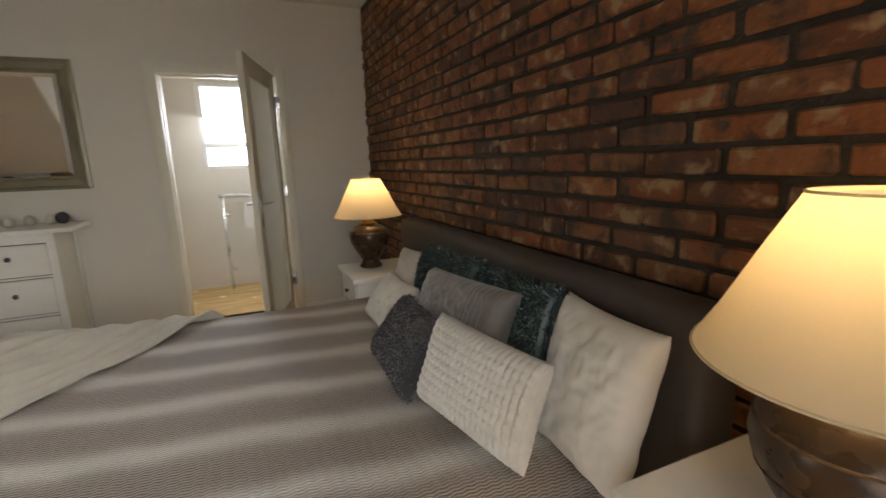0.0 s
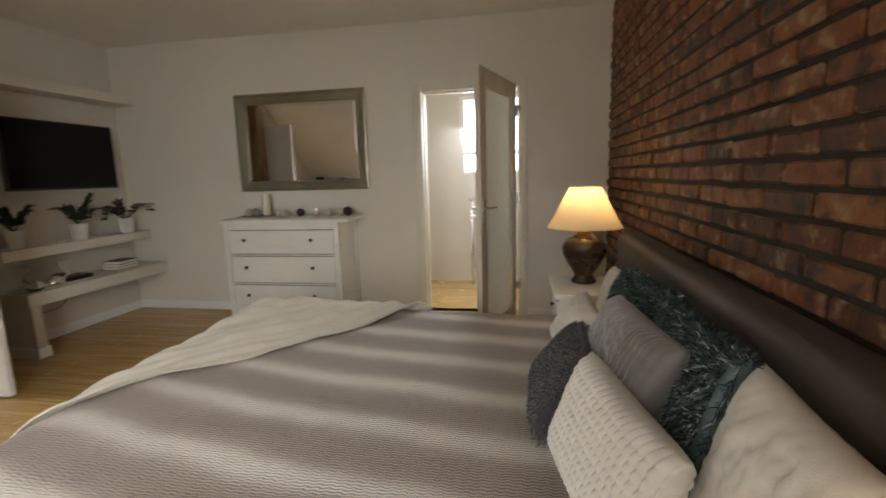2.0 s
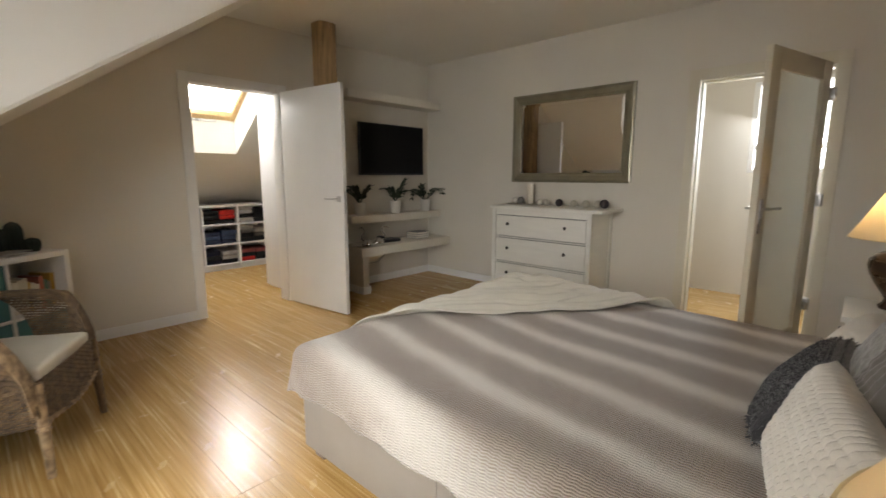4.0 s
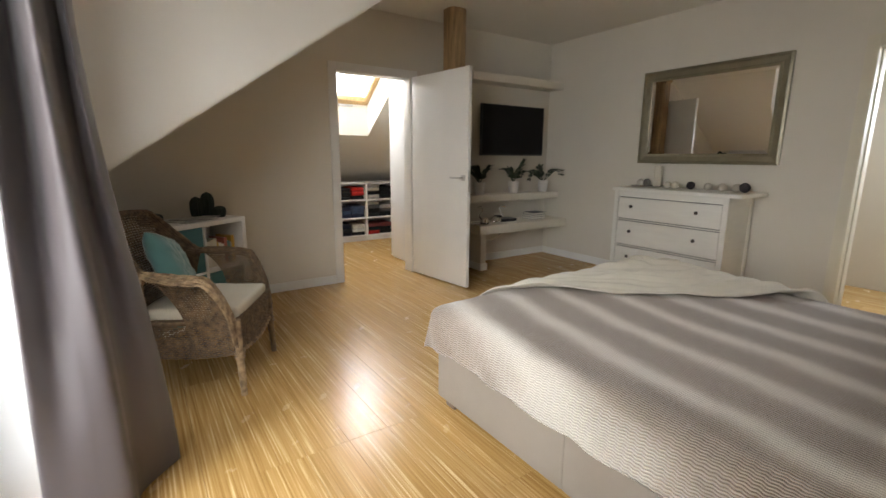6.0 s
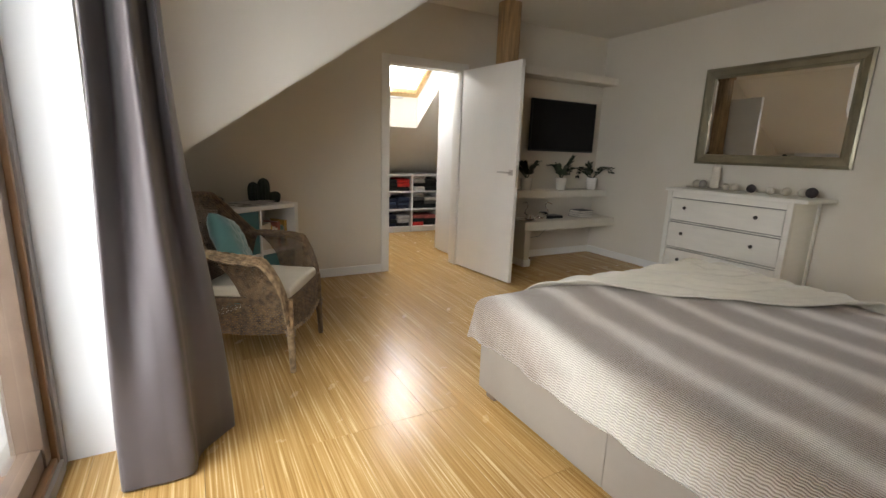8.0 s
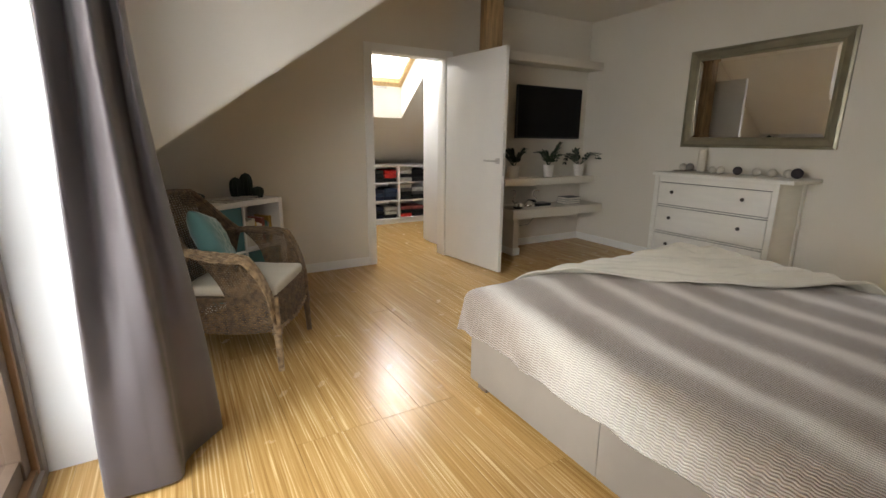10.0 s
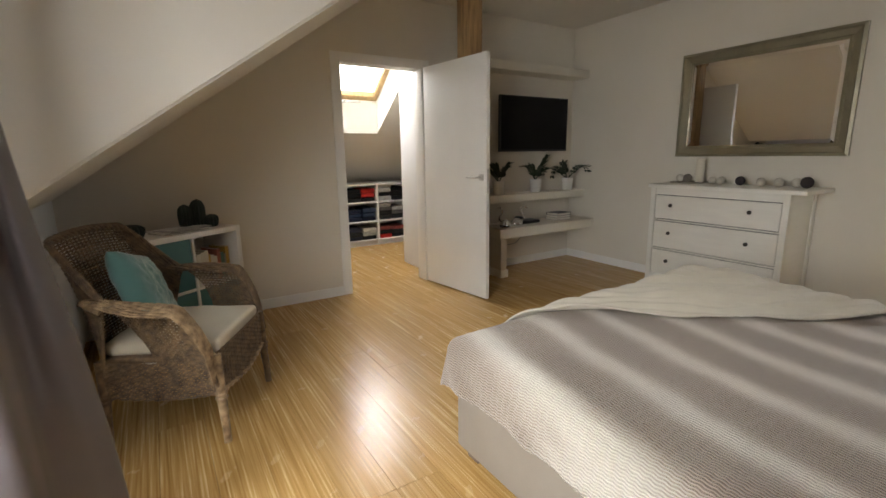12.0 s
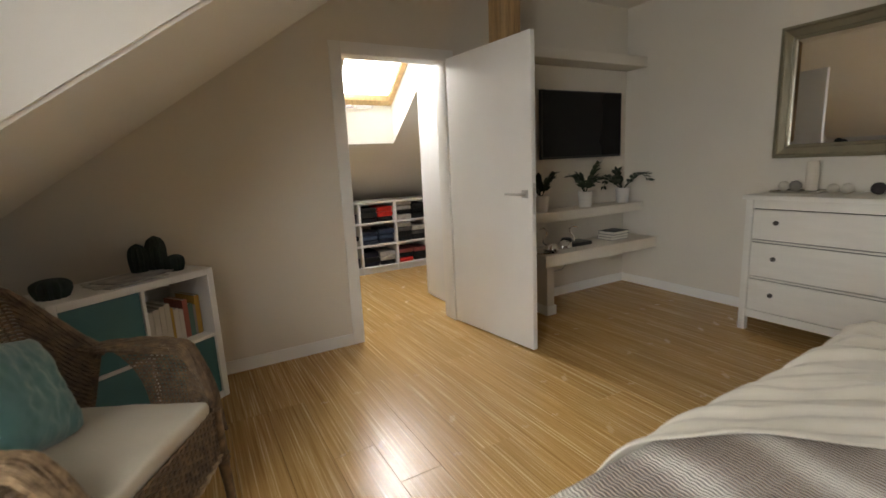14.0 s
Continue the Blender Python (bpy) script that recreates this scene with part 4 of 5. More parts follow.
for y, sd, ar in ((4.0, 3, 0.8), (4.52, 8, 0.9), (5.02, 5, 1.45)):
    pot_plant(-2.29, y, 0.828, sd, ar)


def swan(x, y, z, s, rz):
    t = thing("swan_ornament", pose(x, y, z, 0, 0, rz), "silver swan ornament with a curved neck", "ornament", "swans on the bench")
    b = lathe([(0, 0), (0.03 * s, 0.004 * s), (0.05 * s, 0.02 * s), (0.045 * s, 0.05 * s), (0.022 * s, 0.075 * s), (0, 0.085 * s)], 24)
    for v in b.verts:
        v.co.x *= 1.45
    part("body", b, SILVER, t)
    b = bmesh.new()
    tube(b, [(0.05 * s, 0, 0.05 * s), (0.085 * s, 0, 0.075 * s), (0.08 * s, 0, 0.115 * s), (0.05 * s, 0, 0.145 * s), (0.045 * s, 0, 0.185 * s), (0.07 * s, 0, 0.21 * s), (0.1 * s, 0, 0.205 * s), (0.125 * s, 0, 0.19 * s)], [0.014 * s, 0.011 * s, 0.009 * s, 0.008 * s, 0.008 * s, 0.009 * s, 0.011 * s, 0.003 * s], 10)
    part("neck", b, SILVER, t)


swan(-2.16, 3.99, 0.503, 0.93, 200)
swan(-2.16, 4.14, 0.503, 0.95, 60)
dish = lathe([(0, 0), (0.07, 0.002), (0.11, 0.016), (0.112, 0.02), (0.07, 0.008), (0, 0.006)], 32)
ob = tagged(mesh_object("silver_dish", dish, SILVER), "shallow silver dish on the plastered bench", "dish")
ob.matrix_basis = pose(-2.13, 3.89, 0.503)
box_ = thing("set_top_box", pose(-2.25, 4.33, 0.503), "small black device with a rounded dock on the bench", "device")
part("body", boxes(((-0.07, -0.11, 0), (0.09, 0.15, 0.035)), bevel=0.012), BLACK, box_)
part("dock", lathe([(0, 0.0), (0.05, 0.0), (0.055, 0.05), (0.04, 0.075), (0, 0.08)], 24, (0, -0.08, 0)), BLACK, box_)
for i, (c, dz) in enumerate((((0.12, 0.10, 0.09), 0.028), ((0.55, 0.52, 0.46), 0.022), ((0.05, 0.05, 0.055), 0.03))):
    zb = 0.503 + (0.0, 0.029, 0.052)[i]
    bk = thing("book", pose(-2.24 + 0.006 * i, 4.83, zb, 0, 0, 3 * i - 2), "closed hardback book in a small stack on the bench", "book", "books on the bench")
    part("cover", boxes(((-0.08, -0.11, 0), (0.09, 0.11, 0.003)), ((-0.08, -0.11, dz - 0.003), (0.09, 0.11, dz)), ((-0.083, -0.11, 0), (-0.079, 0.11, dz)), bevel=0.001), mat("book_cover", c, 0.5), bk)
    part("pages", boxes(((-0.078, -0.106, 0.0035), (0.086, 0.106, dz - 0.0035)), bevel=0), LINEN, bk)
cab = bmesh.new()
tube(cab, [(-2.39, 3.99, 0.37), (-2.385, 4.05, 0.33), (-2.38, 4.18, 0.25), (-2.38, 4.32, 0.255), (-2.385, 4.42, 0.33), (-2.39, 4.42, 0.385)], 0.004, 6)
tagged(mesh_object("cable", cab, mat("grey_cable", (0.3, 0.29, 0.28), 0.5)), "grey cable hanging in a loop below the bench", "cable")
for y in (3.985, 4.42):
    tagged(mesh_object("wall_plug", boxes(((W, y - 0.02, 0.345), (W + 0.05, y + 0.02, 0.395)), bevel=0.006), BLACK), "black plug in the wall socket under the bench", "plug", "plugs under the bench")

# ---- curtain ----
CURTAIN = mat("charcoal_curtain_satin", (0.08, 0.066, 0.069), 0.44, 0.08, 3, 0.06, 300, sheen=0.22)


HEM_PLAN = ((-0.10, 0.372), (0.04, 0.366), (0.092, 0.372), (0.10, 0.44), (0.105, 0.52), (0.09, 0.594), (0.0, 0.606), (-0.05, 0.63), (-0.12, 0.695), (-0.175, 0.75), (-0.21, 0.72))
RAIL_PLAN = ((-0.12, 0.40), (0.0, 0.40), (0.085, 0.415), (-0.09, 0.45), (0.01, 0.49), (0.065, 0.53), (-0.07, 0.548), (-0.13, 0.57), (-0.05, 0.596), (-0.13, 0.61), (-0.18, 0.585))


def on_plan(plan, u):
    """A point of a smooth line through the points of a plan."""
    k = min(len(plan) - 2, int(u * (len(plan) - 1)))
    f = u * (len(plan) - 1) - k
    a, b, c, d = [Vector(plan[min(len(plan) - 1, max(0, k + i))]) for i in (-1, 0, 1, 2)]
    return 0.5 * (2 * b + (c - a) * f + (2 * a - 5 * b + 4 * c - d) * f * f + (3 * b - a - 3 * c + d) * f ** 3)


def curtain_point(u, v):
    w = min(1.0, v / 0.7)
    w = w * w * (3 - 2 * w)
    p = on_plan(HEM_PLAN, u).lerp(on_plan(RAIL_PLAN, u), w)
    sway = 0.009 * noise.noise((3 * u, 5 * v, 0.5)) + 0.004 * noise.noise((9 * u, 16 * v, 2))
    return (p.x + sway, p.y + 0.4 * sway, 0.012 + 2.47 * v)


cur = thing("curtain", pose(0, 0, 0), "heavy charcoal satin curtain drawn to the side of the terrace door", "curtain")
bm = bmesh.new()
grid_mesh(bm, curtain_point, 150, 60)
cl = solidify(part("cloth", bm, CURTAIN, cur), 0.003, 0)
bm = bmesh.new()
grid_mesh(bm, lambda u, v: tuple(Vector(curtain_point(u, 0.055 * v + 0.0005)) + Vector((0.0035, 0.0035, 0))), 150, 4)
part("hem", bm, CURTAIN, cur, "stitched bottom hem")
rod = thing("curtain_rail", pose(0, 0, 0), "thin steel curtain rail above the terrace door", "curtain rail")
bm = bmesh.new()
tube(bm, [(-0.5, 0.47, 2.5), (2.2, 0.47, 2.5)], 0.012, 12)
part("rod", bm, STEEL, rod)
for x in (-0.4, 2.1):
    part("bracket", boxes(((x, S, 2.488), (x + 0.02, 0.475, 2.512)), bevel=0.002), STEEL, rod)
# ---- radiator ----
rad = thing("radiator", pose(-2.2, S, 0), "white panel radiator under the slope", "radiator")
part("panel", boxes(((0.0, 0.04, 0.12), (1.15, 0.1, 0.72)), bevel=0.012), WHITE, rad)
part("grille", boxes(*[((0.02 + 0.037 * i, 0.035, 0.722), (0.045 + 0.037 * i, 0.105, 0.735)) for i in range(30)], bevel=0.002), WHITE, rad)
for x in (0.2, 0.9):
    part("bracket", boxes(((x, 0.0, 0.3), (x + 0.04, 0.04, 0.6)), bevel=0.002), STEEL, rad)
part("pipe", boxes(((1.08, 0.06, 0.0), (1.1, 0.08, 0.13)), bevel=0.004), WHITE, rad)

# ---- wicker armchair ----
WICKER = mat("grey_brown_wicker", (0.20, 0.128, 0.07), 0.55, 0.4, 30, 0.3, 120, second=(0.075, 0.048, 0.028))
# paler tone for the +x arm, the +x front leg and the lower braid
WICKER_PALE = mat("paler_wicker", (0.40, 0.28, 0.165), 0.5, 0.3, 25, 0.3, 90, second=(0.13, 0.08, 0.042))
CUSHION = mat("cream_seat_cloth", (0.60, 0.54, 0.43), 0.85, 0.05, 8, 0.2, 300, sheen=0.2)
TEAL_CLOTH = mat("teal_velvet", (0.075, 0.205, 0.19), 0.75, 0.12, 8, 0.1, 200, sheen=0.6)


def weave(bm, fn, nu, nv, r=0.0047, gap=0.004):
    """Woven strands over a surface fn(u, v): nu upright stakes and nv rows that pass before and behind them."""
    def normal(u, v):
        e = 0.01
        a = Vector(fn(min(1, u + e), v)) - Vector(fn(max(0, u - e), v))
        b = Vector(fn(u, min(1, v + e))) - Vector(fn(u, max(0, v - e)))
        n = a.cross(b)
        return n.normalized() if n.length > 1e-9 else Vector((0, 0, 1))
    for i in range(nu + 1):
        u = i / nu
        tube(bm, [fn(u, k / 8) for k in range(9)], r * 0.9, 4)
    for j in range(nv + 1):
        v = j / nv
        pts = []
        for k in range(2 * nu + 1):
            u = k / (2 * nu)
            s = math.cos(math.pi * (k / 2 + j))
            pts.append(Vector(fn(u, v)) + normal(u, v) * gap * s)
        tube(bm, pts, r, 4)


chair = thing("wicker_armchair", pose(-0.988, 0.96, 0, 0, 0, -29), "grey-brown woven wicker armchair with rolled arms", "armchair")
HW, FY, BY = 0.27, 0.29, -0.21


def side_top(q):
    """Height of the arm along its length, from the front (0) to the back (1)."""
    return 0.30 + 0.335 * min(1, (q / 0.22)) ** 0.45 if q < 0.22 else 0.635 + 0.05 * (q - 0.22)


def side_surface(sg):
    def fn(u, v):
        y = FY + (BY - FY) * u
        z0_, z1_ = 0.23 - 0.02 * math.sin(math.pi * u), side_top(u)
        z = z0_ + (z1_ - z0_) * v
        out = 0.035 * v + 0.05 * v * v * math.sin(math.pi * min(1, u * 1.15))
        return (sg * (HW + out), y, z)
    return fn


def front_surface(u, v):
    return ((2 * u - 1) * HW, FY + 0.012 * math.sin(math.pi * u), 0.215 + 0.025 * abs(2 * u - 1) + v * (0.425 - 0.215 - 0.025 * abs(2 * u - 1)))


def back_surface(u, v):
    """The backrest: a level crest whose ends wrap forward and fall to the arms."""
    a = 2 * u - 1
    e = min(1, max(0, (abs(a) - 0.66) / 0.34))
    e = e * e * (3 - 2 * e)
    top = 0.925 + 0.012 * math.cos(3 * a) - 0.245 * e
    z = 0.25 + (top - 0.25) * v
    x = a * (HW + 0.015 + 0.055 * v) * (1 - 0.06 * e)
    return (x, BY - 0.03 * (1 - a * a) - 0.13 * v * v * (1 - e) + 0.09 * e * v, z)


bm = bmesh.new()
weave(bm, front_surface, 22, 18)
tagged(part("front_apron", bm, WICKER, chair), kind="stuff")
for sg in (-1, 1):
    bm = bmesh.new()
    side = side_surface(sg)
    weave(bm, lambda u, v: side(u, v * (0.40 - 0.23) / (side_top(u) - 0.23) if side_top(u) > 0.41 else v), 20, 16)
    weave(bm, lambda u, v: side(0.02 + u * (0.46 + 0.10 * v + 0.2 * v ** 3), 0.42 + 0.58 * v), 18, 20)
    tagged(part("side_panel", bm, WICKER, chair), kind="stuff")
bm = bmesh.new()
weave(bm, back_surface, 26, 52)
tagged(part("backrest", bm, WICKER, chair), kind="stuff")
for sg in (-1, 1):
    bm = bmesh.new()
    for k in range(11):
        ang = math.pi * k / 10
        off = Vector((sg * (0.040 * math.cos(ang)), 0, 0.024 * math.sin(ang)))
        pts = []
        for i in range(30):
            q = i / 29
            base = Vector(side_surface(sg)(min(1, q), 1.0))
            wv = 0.004 * math.sin(34 * q + k * 2.1)
            pts.append(base + off * (0.45 + 0.75 * math.sin(math.pi * min(1, 0.12 + q * 0.9))) + Vector((wv, 0, wv)))
        pts.append(Vector(back_surface(0.0 if sg < 0 else 1.0, 0.92)) + off * 0.5)
        tube(bm, pts, 0.0062, 5)
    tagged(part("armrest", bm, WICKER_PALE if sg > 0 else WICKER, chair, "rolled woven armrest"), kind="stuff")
bm = bmesh.new()
for k in range(4):
    tube(bm, [Vector(back_surface(i / 40, 1.0)) + Vector((0, 0.012 * math.cos(k * 1.57 + i * 0.9), 0.012 * math.sin(k * 1.57 + i * 0.9))) for i in range(41)], 0.009, 6)
part("top_roll", bm, WICKER, chair, "braided top edge")
bm = bmesh.new()
for k in range(3):
    tube(bm, [Vector(front_surface(i / 24, 0.0)) + Vector((0, 0.008 * math.cos(k * 2.1 + i), 0.008 * math.sin(k * 2.1 + i))) for i in range(25)], 0.007, 6)
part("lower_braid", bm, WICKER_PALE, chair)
# only the +x front leg takes the paler tone
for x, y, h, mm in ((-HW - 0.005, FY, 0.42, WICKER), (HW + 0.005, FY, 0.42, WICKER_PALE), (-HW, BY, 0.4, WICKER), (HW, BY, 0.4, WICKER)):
    bm = bmesh.new()
    tube(bm, [(x * 1.03, y * 1.03, 0), (x * 1.02, y * 1.02, 0.1), (x, y, 0.22), (x, y, h)], [0.016, 0.018, 0.021, 0.018], 12)
    for z in (0.215, 0.235):
        tube(bm, [(x + 0.024 * math.cos(a * 0.5236), y + 0.024 * math.sin(a * 0.5236), z) for a in range(13)], 0.005, 5)
    part("leg", bm, mm, chair)
part("seat_frame", boxes(((-HW, BY, 0.385), (HW, FY, 0.41)), bevel=0.008), WICKER, chair)

bm = bmesh.new()
bm_box(bm, (-0.25, -0.2, 0), (0.25, 0.29, 0.062), 0.026, 5)
bmesh.ops.subdivide_edges(bm, edges=[e for e in bm.edges if e.calc_length() > 0.2], cuts=10, use_grid_fill=True)
for v in bm.verts:
    if v.co.z > 0.03:
        v.co.z += 0.014 * (1 - (v.co.x / 0.27) ** 2) * (1 - (v.co.y / 0.3) ** 2) + 0.004 * noise.noise(v.co * 9)
cs = tagged(mesh_object("seat_cushion", bm, CUSHION), "cream cloth seat cushion on the wicker armchair", "cushion")
cs.matrix_basis = pose(-0.988, 0.96, 0.411, 0, 0, -29)
ob = mesh_object("throw_pillow", pillow_shape(0.37, 0.37, 0.14, wrinkle=0.008, seed=20), TEAL_CLOTH)
ob.data.set_sharp_from_angle(angle=radians(180))
ob.matrix_basis = pose(-0.988, 0.96, 0, 0, 0, -29) @ pose(0.03, -0.12, 0.655, -24, 16, 192)
tagged(ob, "teal velvet pillow leaning in the wicker armchair", "pillow")

# ---- cube shelf ----
CUBE = pose(-1.905, 1.11, 0, 0, 0, -56.5)
TEAL_BOX = mat("teal_panel", (0.045, 0.165, 0.175), 0.55, 0.08, 6, 0.05, 60)
cube = thing("cube_shelf", CUBE, "white four-cube shelf unit with teal doors and books", "shelf unit")
CS, CD, T1 = 0.77, 0.37, 0.036
# local x runs along the front, local y out of it
part("frame", boxes(((-CS / 2, -CD, 0), (-CS / 2 + T1, 0, CS)), ((CS / 2 - T1, -CD, 0), (CS / 2, 0, CS)), ((-CS / 2 + T1, -CD, 0), (CS / 2 - T1, 0, T1)), ((-CS / 2 + T1, -CD, CS - T1), (CS / 2 - T1, 0, CS)), bevel=0.002), WHITE, cube)
part("divider", boxes(((-0.008, -CD, T1), (0.008, -0.002, CS - T1)), ((-CS / 2 + T1, -CD, CS / 2 - 0.008), (-0.008, -0.003, CS / 2 + 0.008)), ((0.008, -CD, CS / 2 - 0.008), (CS / 2 - T1, -0.003, CS / 2 + 0.008)), bevel=0.001), WHITE, cube)
part("back_panel", boxes(((-CS / 2 + T1, -CD + 0.002, T1), (CS / 2 - T1, -CD + 0.008, CS - T1)), bevel=0), WHITE, cube)
C0, C1 = CS / 2 - T1, 0.010
for sx, zlo in ((1, CS / 2 + 0.010), (1, T1 + 0.002), (-1, T1 + 0.002)):
    xa, xb = sorted((sx * C1, sx * (C0 - 0.002)))
    part("door", boxes(((xa, -0.03, zlo), (xb, -0.012, zlo + CS / 2 - T1 - 0.012)), bevel=0.002), TEAL_BOX, cube, "teal door panel")
rk = random.Random(6)
xb = -0.34
while xb < -0.04:
    w, h, d = rk.uniform(0.012, 0.032), rk.uniform(0.16, 0.235), rk.uniform(0.14, 0.2)
    col = rk.choice(((0.6, 0.55, 0.45), (0.55, 0.5, 0.42), (0.5, 0.3, 0.06), (0.1, 0.2, 0.16), (0.4, 0.12, 0.08), (0.65, 0.6, 0.52), (0.3, 0.28, 0.26)))
    bk = thing("book", CUBE @ pose(xb, -0.09, CS / 2 + 0.008), "upright paperback book in the white cube shelf", "book", "books in the cube shelf")
    part("cover", boxes(((0, -d, 0), (0.002, 0, h)), ((w - 0.002, -d, 0), (w, 0, h)), ((0.002, -0.002, 0), (w - 0.002, 0, h)), bevel=0), mat("book_spine", col, 0.6), bk)
    part("pages", boxes(((0.0025, -d + 0.004, 0.003), (w - 0.0025, -0.003, h - 0.003)), bevel=0), LINEN, bk)
    xb += w + 0.0015
for k, (dx, rz_) in enumerate(((0.0, 6), (0.02, -9), (-0.03, 14))):
    mg = tagged(mesh_object("magazine", boxes(((-0.15, -0.105, 0), (0.15, 0.105, 0.006)), bevel=0.001), mat("magazine_cover", ((0.5, 0.47, 0.42), (0.62, 0.6, 0.55), (0.42, 0.4, 0.38))[k], 0.4, 0.5, 14)), "glossy magazine lying on the cube shelf", "magazine", "magazines on the cube shelf")
    mg.matrix_basis = CUBE @ pose(-0.02 + dx, -0.15, CS + 0.0065 * k, 0, 0, rz_)
CACTUS = mat("cactus_green", (0.02, 0.035, 0.028), 0.7, 0.4, 30, 0.4, 90)


def ribbed(bm, cx, cy, z, r, h, ribs=12):
    rows = []
    for i in range(15):
        q = i / 14
        rr = r * max(0.04, (0.78 + 0.22 * min(1, q / 0.4)) * math.sqrt(max(0.0, 1 - (max(0.0, q - 0.62) / 0.38) ** 2)))
        rows.append([bm.verts.new((cx + rr * (1 + 0.12 * math.cos(ribs * a)) * math.cos(a), cy + rr * (1 + 0.12 * math.cos(ribs * a)) * math.sin(a), z + h * q)) for a in (2 * math.pi * k / 60 for k in range(60))])
    for a, b in zip(rows, rows[1:]):
        for k in range(60):
            bm.faces.new((a[k], a[(k + 1) % 60], b[(k + 1) % 60], b[k]))
    bm.faces.new(rows[0][::-1])
    bm.faces.new(rows[-1])


cac = thing("cactus_ornament", CUBE @ pose(-0.19, -0.2, CS), "dark green ribbed cactus ornament on the cube shelf", "ornament")
for px, py, r, h in ((-0.02, 0.0, 0.046, 0.2), (0.065, -0.02, 0.042, 0.17), (-0.08, 0.06, 0.042, 0.09)):
    bm = bmesh.new()
    ribbed(bm, px, py, 0, r, h)
    part("stem", bm, CACTUS, cac)
cac2 = thing("cactus_ornament", CUBE @ pose(0.29, -0.16, CS), "dark round ribbed cactus ornament on the cube shelf", "ornament")
bm = bmesh.new()
ribbed(bm, 0, 0, 0, 0.07, 0.09)
part("stem", bm, CACTUS, cac2)

# ---- dressing room ----
UX, UY0, UH = -4.45, 2.2, 0.875
CLOSET_W = mat("white_melamine", (0.76, 0.76, 0.76), 0.45, 0.03, 4, 0.02, 60)
unit = thing("wardrobe_shelf", pose(UX, UY0, 0), "low white open shelf unit full of folded clothes", "shelf unit")
UL, UD = 2.35, 0.40
part("back_panel", boxes(((-UD - 0.012, 0, 0.05), (-UD, UL, UH)), bevel=0), CLOSET_W, unit)
part("plinth", boxes(((-0.03, 0, 0.0), (-0.012, UL, 0.075)), bevel=0.001), CLOSET_W, unit)
for z in (0.06, 0.33, 0.60, UH - 0.028):
    part("shelf", boxes(((-UD, 0, z), (0, UL, z + 0.022)), bevel=0.001), CLOSET_W, unit)
COLS = (0.0, 0.44, 0.90, 1.36, 1.82, UL - 0.024)
for y in COLS:
    part("divider", boxes(((-UD, y, 0.0), (0.003, y + 0.024, UH + 0.003)), bevel=0.001), CLOSET_W, unit)


def folded(x, y, z, w, d, h, colour):
    bm = bmesh.new()
    bm_box(bm, (-d, 0, 0), (0, w, h), min(0.45 * h, 0.016), 3)
    for v in bm.verts:
        v.co += Vector((0.006, 0.008, 0.003)) * noise.noise(v.co * 14 + Vector((y * 9, z * 7, x)))
    ob = tagged(mesh_object("folded_garment", bm, mat("garment_cloth", colour, 0.9, 0.2, 25, 0.3, 200)), "folded garment stacked in the white shelf", "clothes", "folded clothes in the dressing room")
    ob.matrix_basis = pose(x, y, z)


rc = random.Random(12)
NAVY, BLK, RED, GRY, LGT, ROSE, JEAN = (0.012, 0.018, 0.045), (0.008, 0.008, 0.01), (0.5, 0.02, 0.015), (0.1, 0.095, 0.095), (0.42, 0.41, 0.4), (0.28, 0.07, 0.07), (0.03, 0.05, 0.1)
plan = {(2, 2): [[BLK, BLK, BLK], [BLK, RED, RED]], (2, 1): [[NAVY, JEAN, NAVY], [NAVY, JEAN, JEAN]], (2, 0): [[NAVY, BLK, NAVY], [BLK, LGT, LGT]],
        (3, 2): [[LGT, BLK, LGT, LGT], [BLK, BLK, BLK]], (3, 1): [[BLK, BLK, GRY, LGT], [BLK, GRY, LGT]], (3, 0): [[RED, BLK, ROSE], [BLK, BLK, ROSE]],
        (1, 2): [[GRY, LGT, BLK], [NAVY, BLK]], (1, 1): [[BLK, NAVY, BLK], [LGT, BLK]], (1, 0): [[RED, BLK], [GRY, BLK]],
        (0, 2): [[GRY, BLK], [NAVY, LGT]], (0, 1): [[BLK, NAVY], [GRY, BLK]], (0, 0): [[NAVY, BLK], [LGT, NAVY]]}
for (ci, ri), stacks in plan.items():
    ya, yb = COLS[ci] + 0.03, COLS[ci + 1] - 0.006
    wd = (yb - ya) / len(stacks)
    zz = (0.082, 0.352, 0.622)[ri]
    for si, st in enumerate(stacks):
        z = zz
        for col in st:
            h = rc.uniform(0.05, 0.068)
            folded(UX - 0.02 - rc.uniform(0, 0.03), UY0 + ya + si * wd + 0.006, z, wd - 0.012, 0.32, h, col)
            z += h + 0.001
ward = thing("wardrobe", pose(-3.22, 3.335, 0), "tall white wardrobe seen from its plain side", "wardrobe")
part("side_panel", boxes(((0.0, 0.0, 0.02), (0.56, 0.022, 2.16)), bevel=0.002), CLOSET_W, ward)
part("body", boxes(((0.02, 0.022, 0.0), (0.55, 1.5, 2.15)), bevel=0.002), CLOSET_W, ward)
part("door", boxes(((0.0, 0.024, 0.06), (0.018, 0.75, 2.15)), bevel=0.002), CLOSET_W, ward)
part("door", boxes(((0.0, 0.754, 0.06), (0.018, 1.5, 2.15)), bevel=0.002), CLOSET_W, ward)

# ---- floor planks ----
PW, PL = 0.192, 1.85
plank_lengths = {}


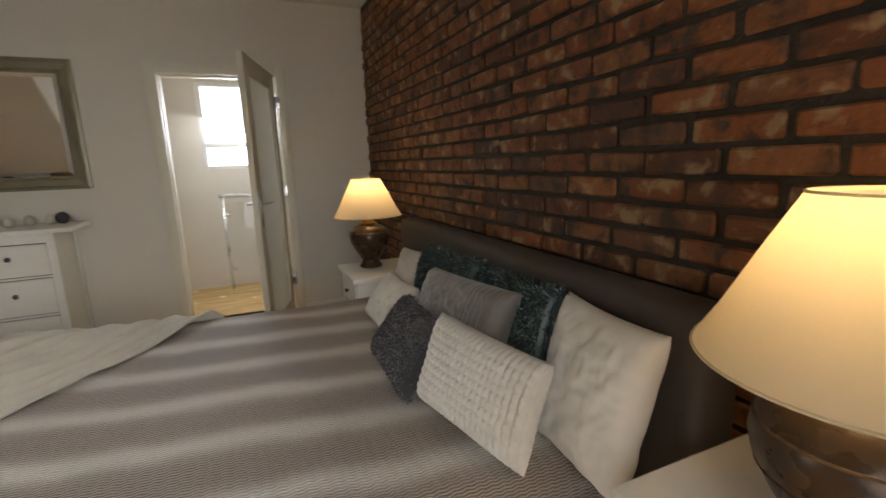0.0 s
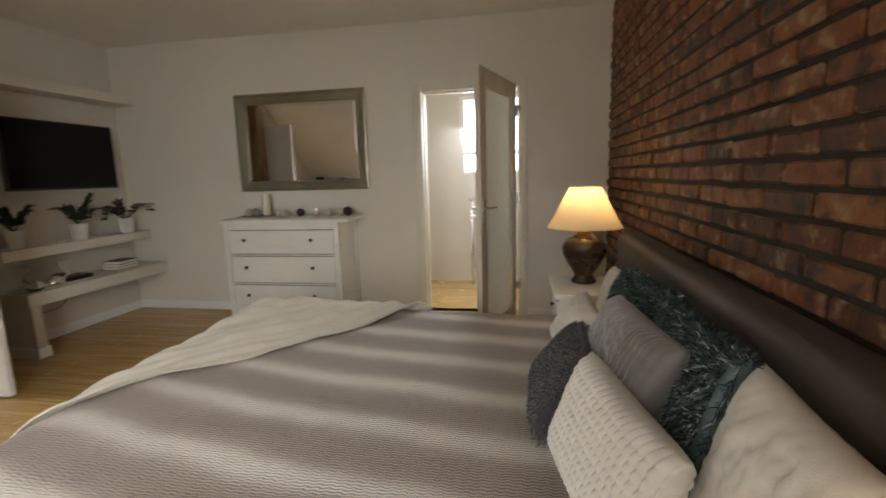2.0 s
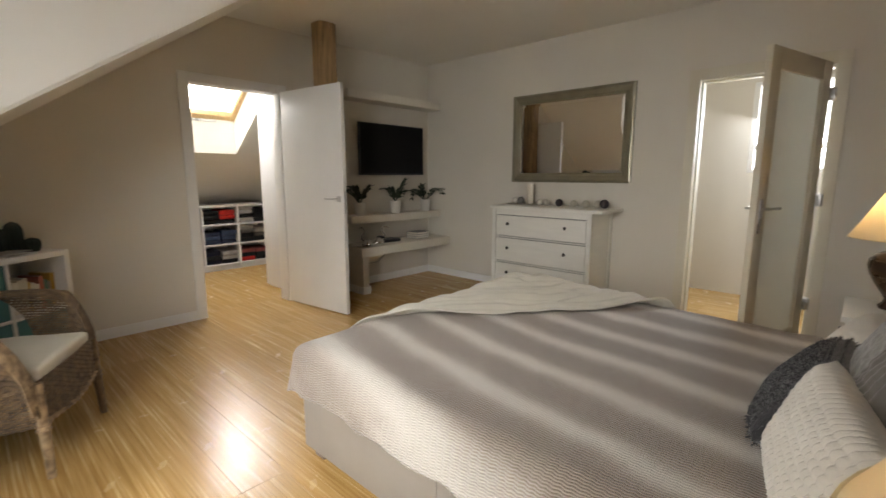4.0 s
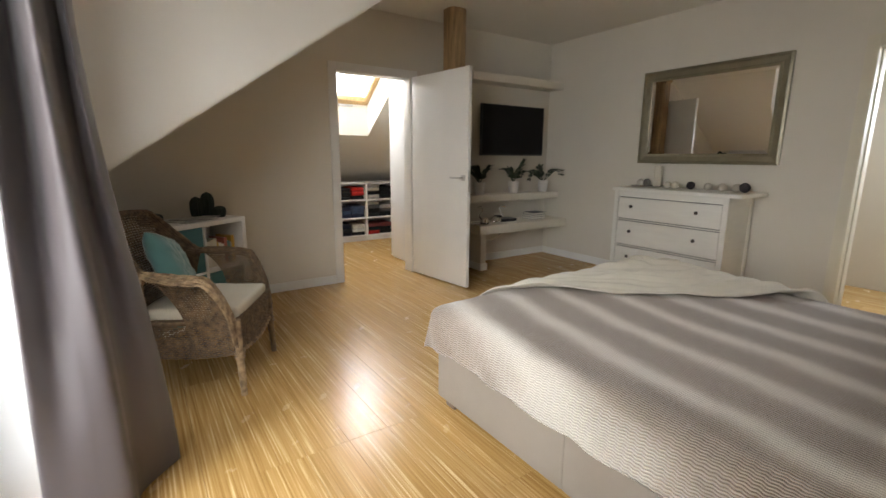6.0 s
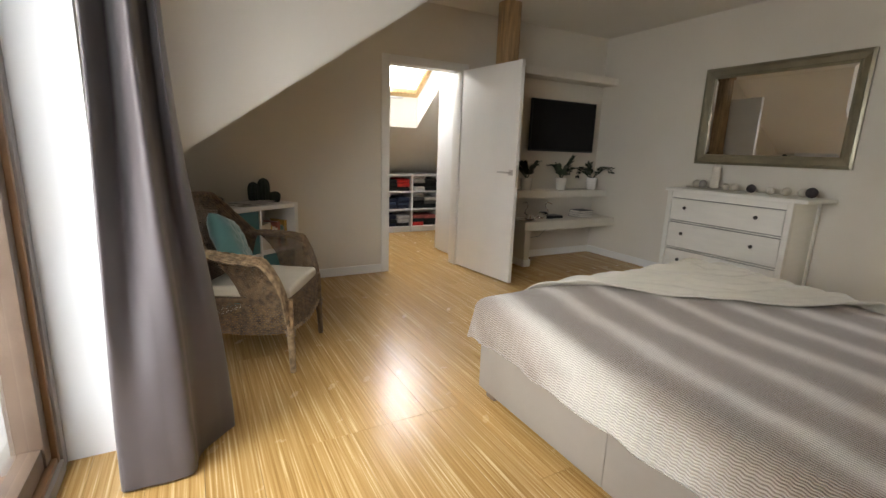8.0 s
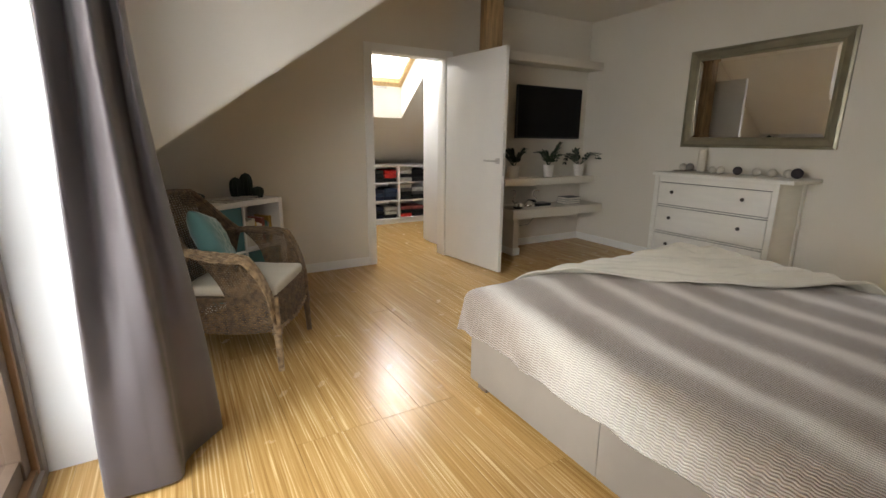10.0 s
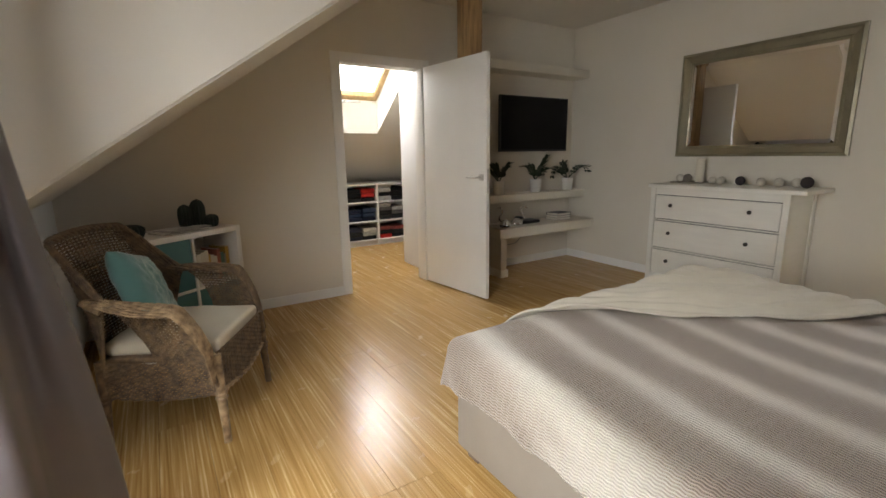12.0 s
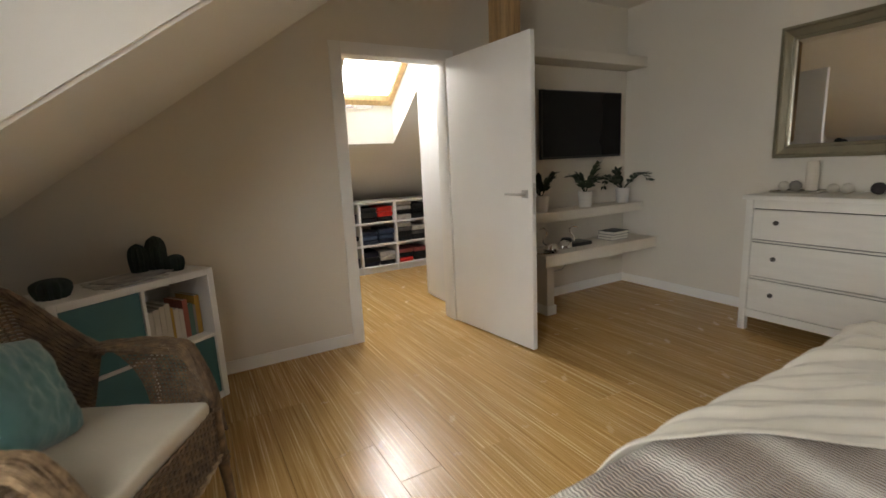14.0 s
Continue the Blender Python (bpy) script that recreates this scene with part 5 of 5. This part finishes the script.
def plank_mesh(length):
    key = round(length, 3)
    if key not in plank_lengths:
        b = bmesh.new()
        bm_box(b, (0, 0.0006, -0.016), (key - 0.0015, PW - 0.0006, 0), 0.0)
        top = [e for e in b.edges if all(v.co.z > -0.001 for v in e.verts)]
        bmesh.ops.bevel(b, geom=top, offset=0.0003, segments=1, affect="EDGES")
        data = bpy.data.meshes.new("plank")
        b.to_mesh(data)
        b.free()
        data.materials.append(FLOOR)
        plank_lengths[key] = data
    return plank_lengths[key]


def lay(x0, x1, y0, y1, seed):
    r = random.Random(seed)
    for j in range(int(math.ceil((y1 - y0) / PW))):
        x = x0 - r.choice((0.15, 0.45, 0.75, 1.05, 1.35))
        while x < x1:
            a, c = max(x, x0), min(x + PL, x1)
            if c - a > 0.03:
                ob = new("plank", plank_mesh(c - a))
                ob.parent = sub
                ob.location = (a, y0 + j * PW, 0)
            x += PL


lay(W - 0.14, 2.3, 0.05, 5.3, 1)
lay(-5.05, W - 0.141, 1.3, 5.0, 2)
lay(-1.6, 2.46, 5.33, 6.6, 3)

# ---- bricks ----
BL, BH, JT = 0.224, 0.060, 0.018
variants = []
rb = random.Random(9)
for k in range(10):
    b = bmesh.new()
    bm_box(b, (-0.012, 0, 0), (0.012, BL, BH), 0.007, 1)
    for v in b.verts:
        q = v.co * 30 + Vector((k * 7, 0, 0))
        v.co += Vector((0.003 * noise.noise(q), 0.008 * noise.noise(q + Vector((0, 9, 0))), 0.0075 * noise.noise(q + Vector((5, 0, 3)))))
    data = bpy.data.meshes.new("brick")
    b.to_mesh(data)
    b.free()
    for p in data.polygons:
        p.use_smooth = False
    variants.append(data)
rest_v, rest_f = [], []
rows_n = int(TOP / (BH + JT))
for rr in range(rows_n):
    z = 0.006 + rr * (BH + JT)
    if z + BH > TOP:
        break
    y = 0.36 - (0.5 if rr % 2 else 0.0) * (BL + JT) - rb.uniform(0, 0.03)
    while y < N - 0.03:
        data = rb.choice(variants)
        x = E + 0.004 + rb.uniform(-0.004, 0.004)
        top_y = min(1.0, (N - 0.004 - y) / BL)
        low = max(0.0, (0.36 - y) / BL)
        if top_y - low > 0.12:
            near = 1.35 < y < 3.2 and 0.88 < z < 2.35
            m = Matrix.Translation((x, y + low * BL, z)) @ Euler((radians(rb.uniform(-0.7, 0.7)), 0, radians(rb.uniform(-0.5, 0.5)))).to_matrix().to_4x4() @ Matrix.Diagonal((1, top_y - low, 1, 1))
            if near:
                ob = new("brick", data)
                ob.parent = wall_east
                ob.matrix_basis = m
            else:
                k0 = len(rest_v)
                rest_v.extend([(m @ v.co)[:] for v in data.vertices])
                rest_f.extend([[i + k0 for i in p.vertices] for p in data.polygons])
        y += BL + JT + rb.uniform(-0.006, 0.006)
for data in variants:
    data.materials.append(BRICK)
data = bpy.data.meshes.new("bricks")
data.from_pydata(rest_v, [], rest_f)
data.materials.append(BRICK_REST)
ob = tagged(new("bricks", data), kind="stuff")
ob.parent = wall_east
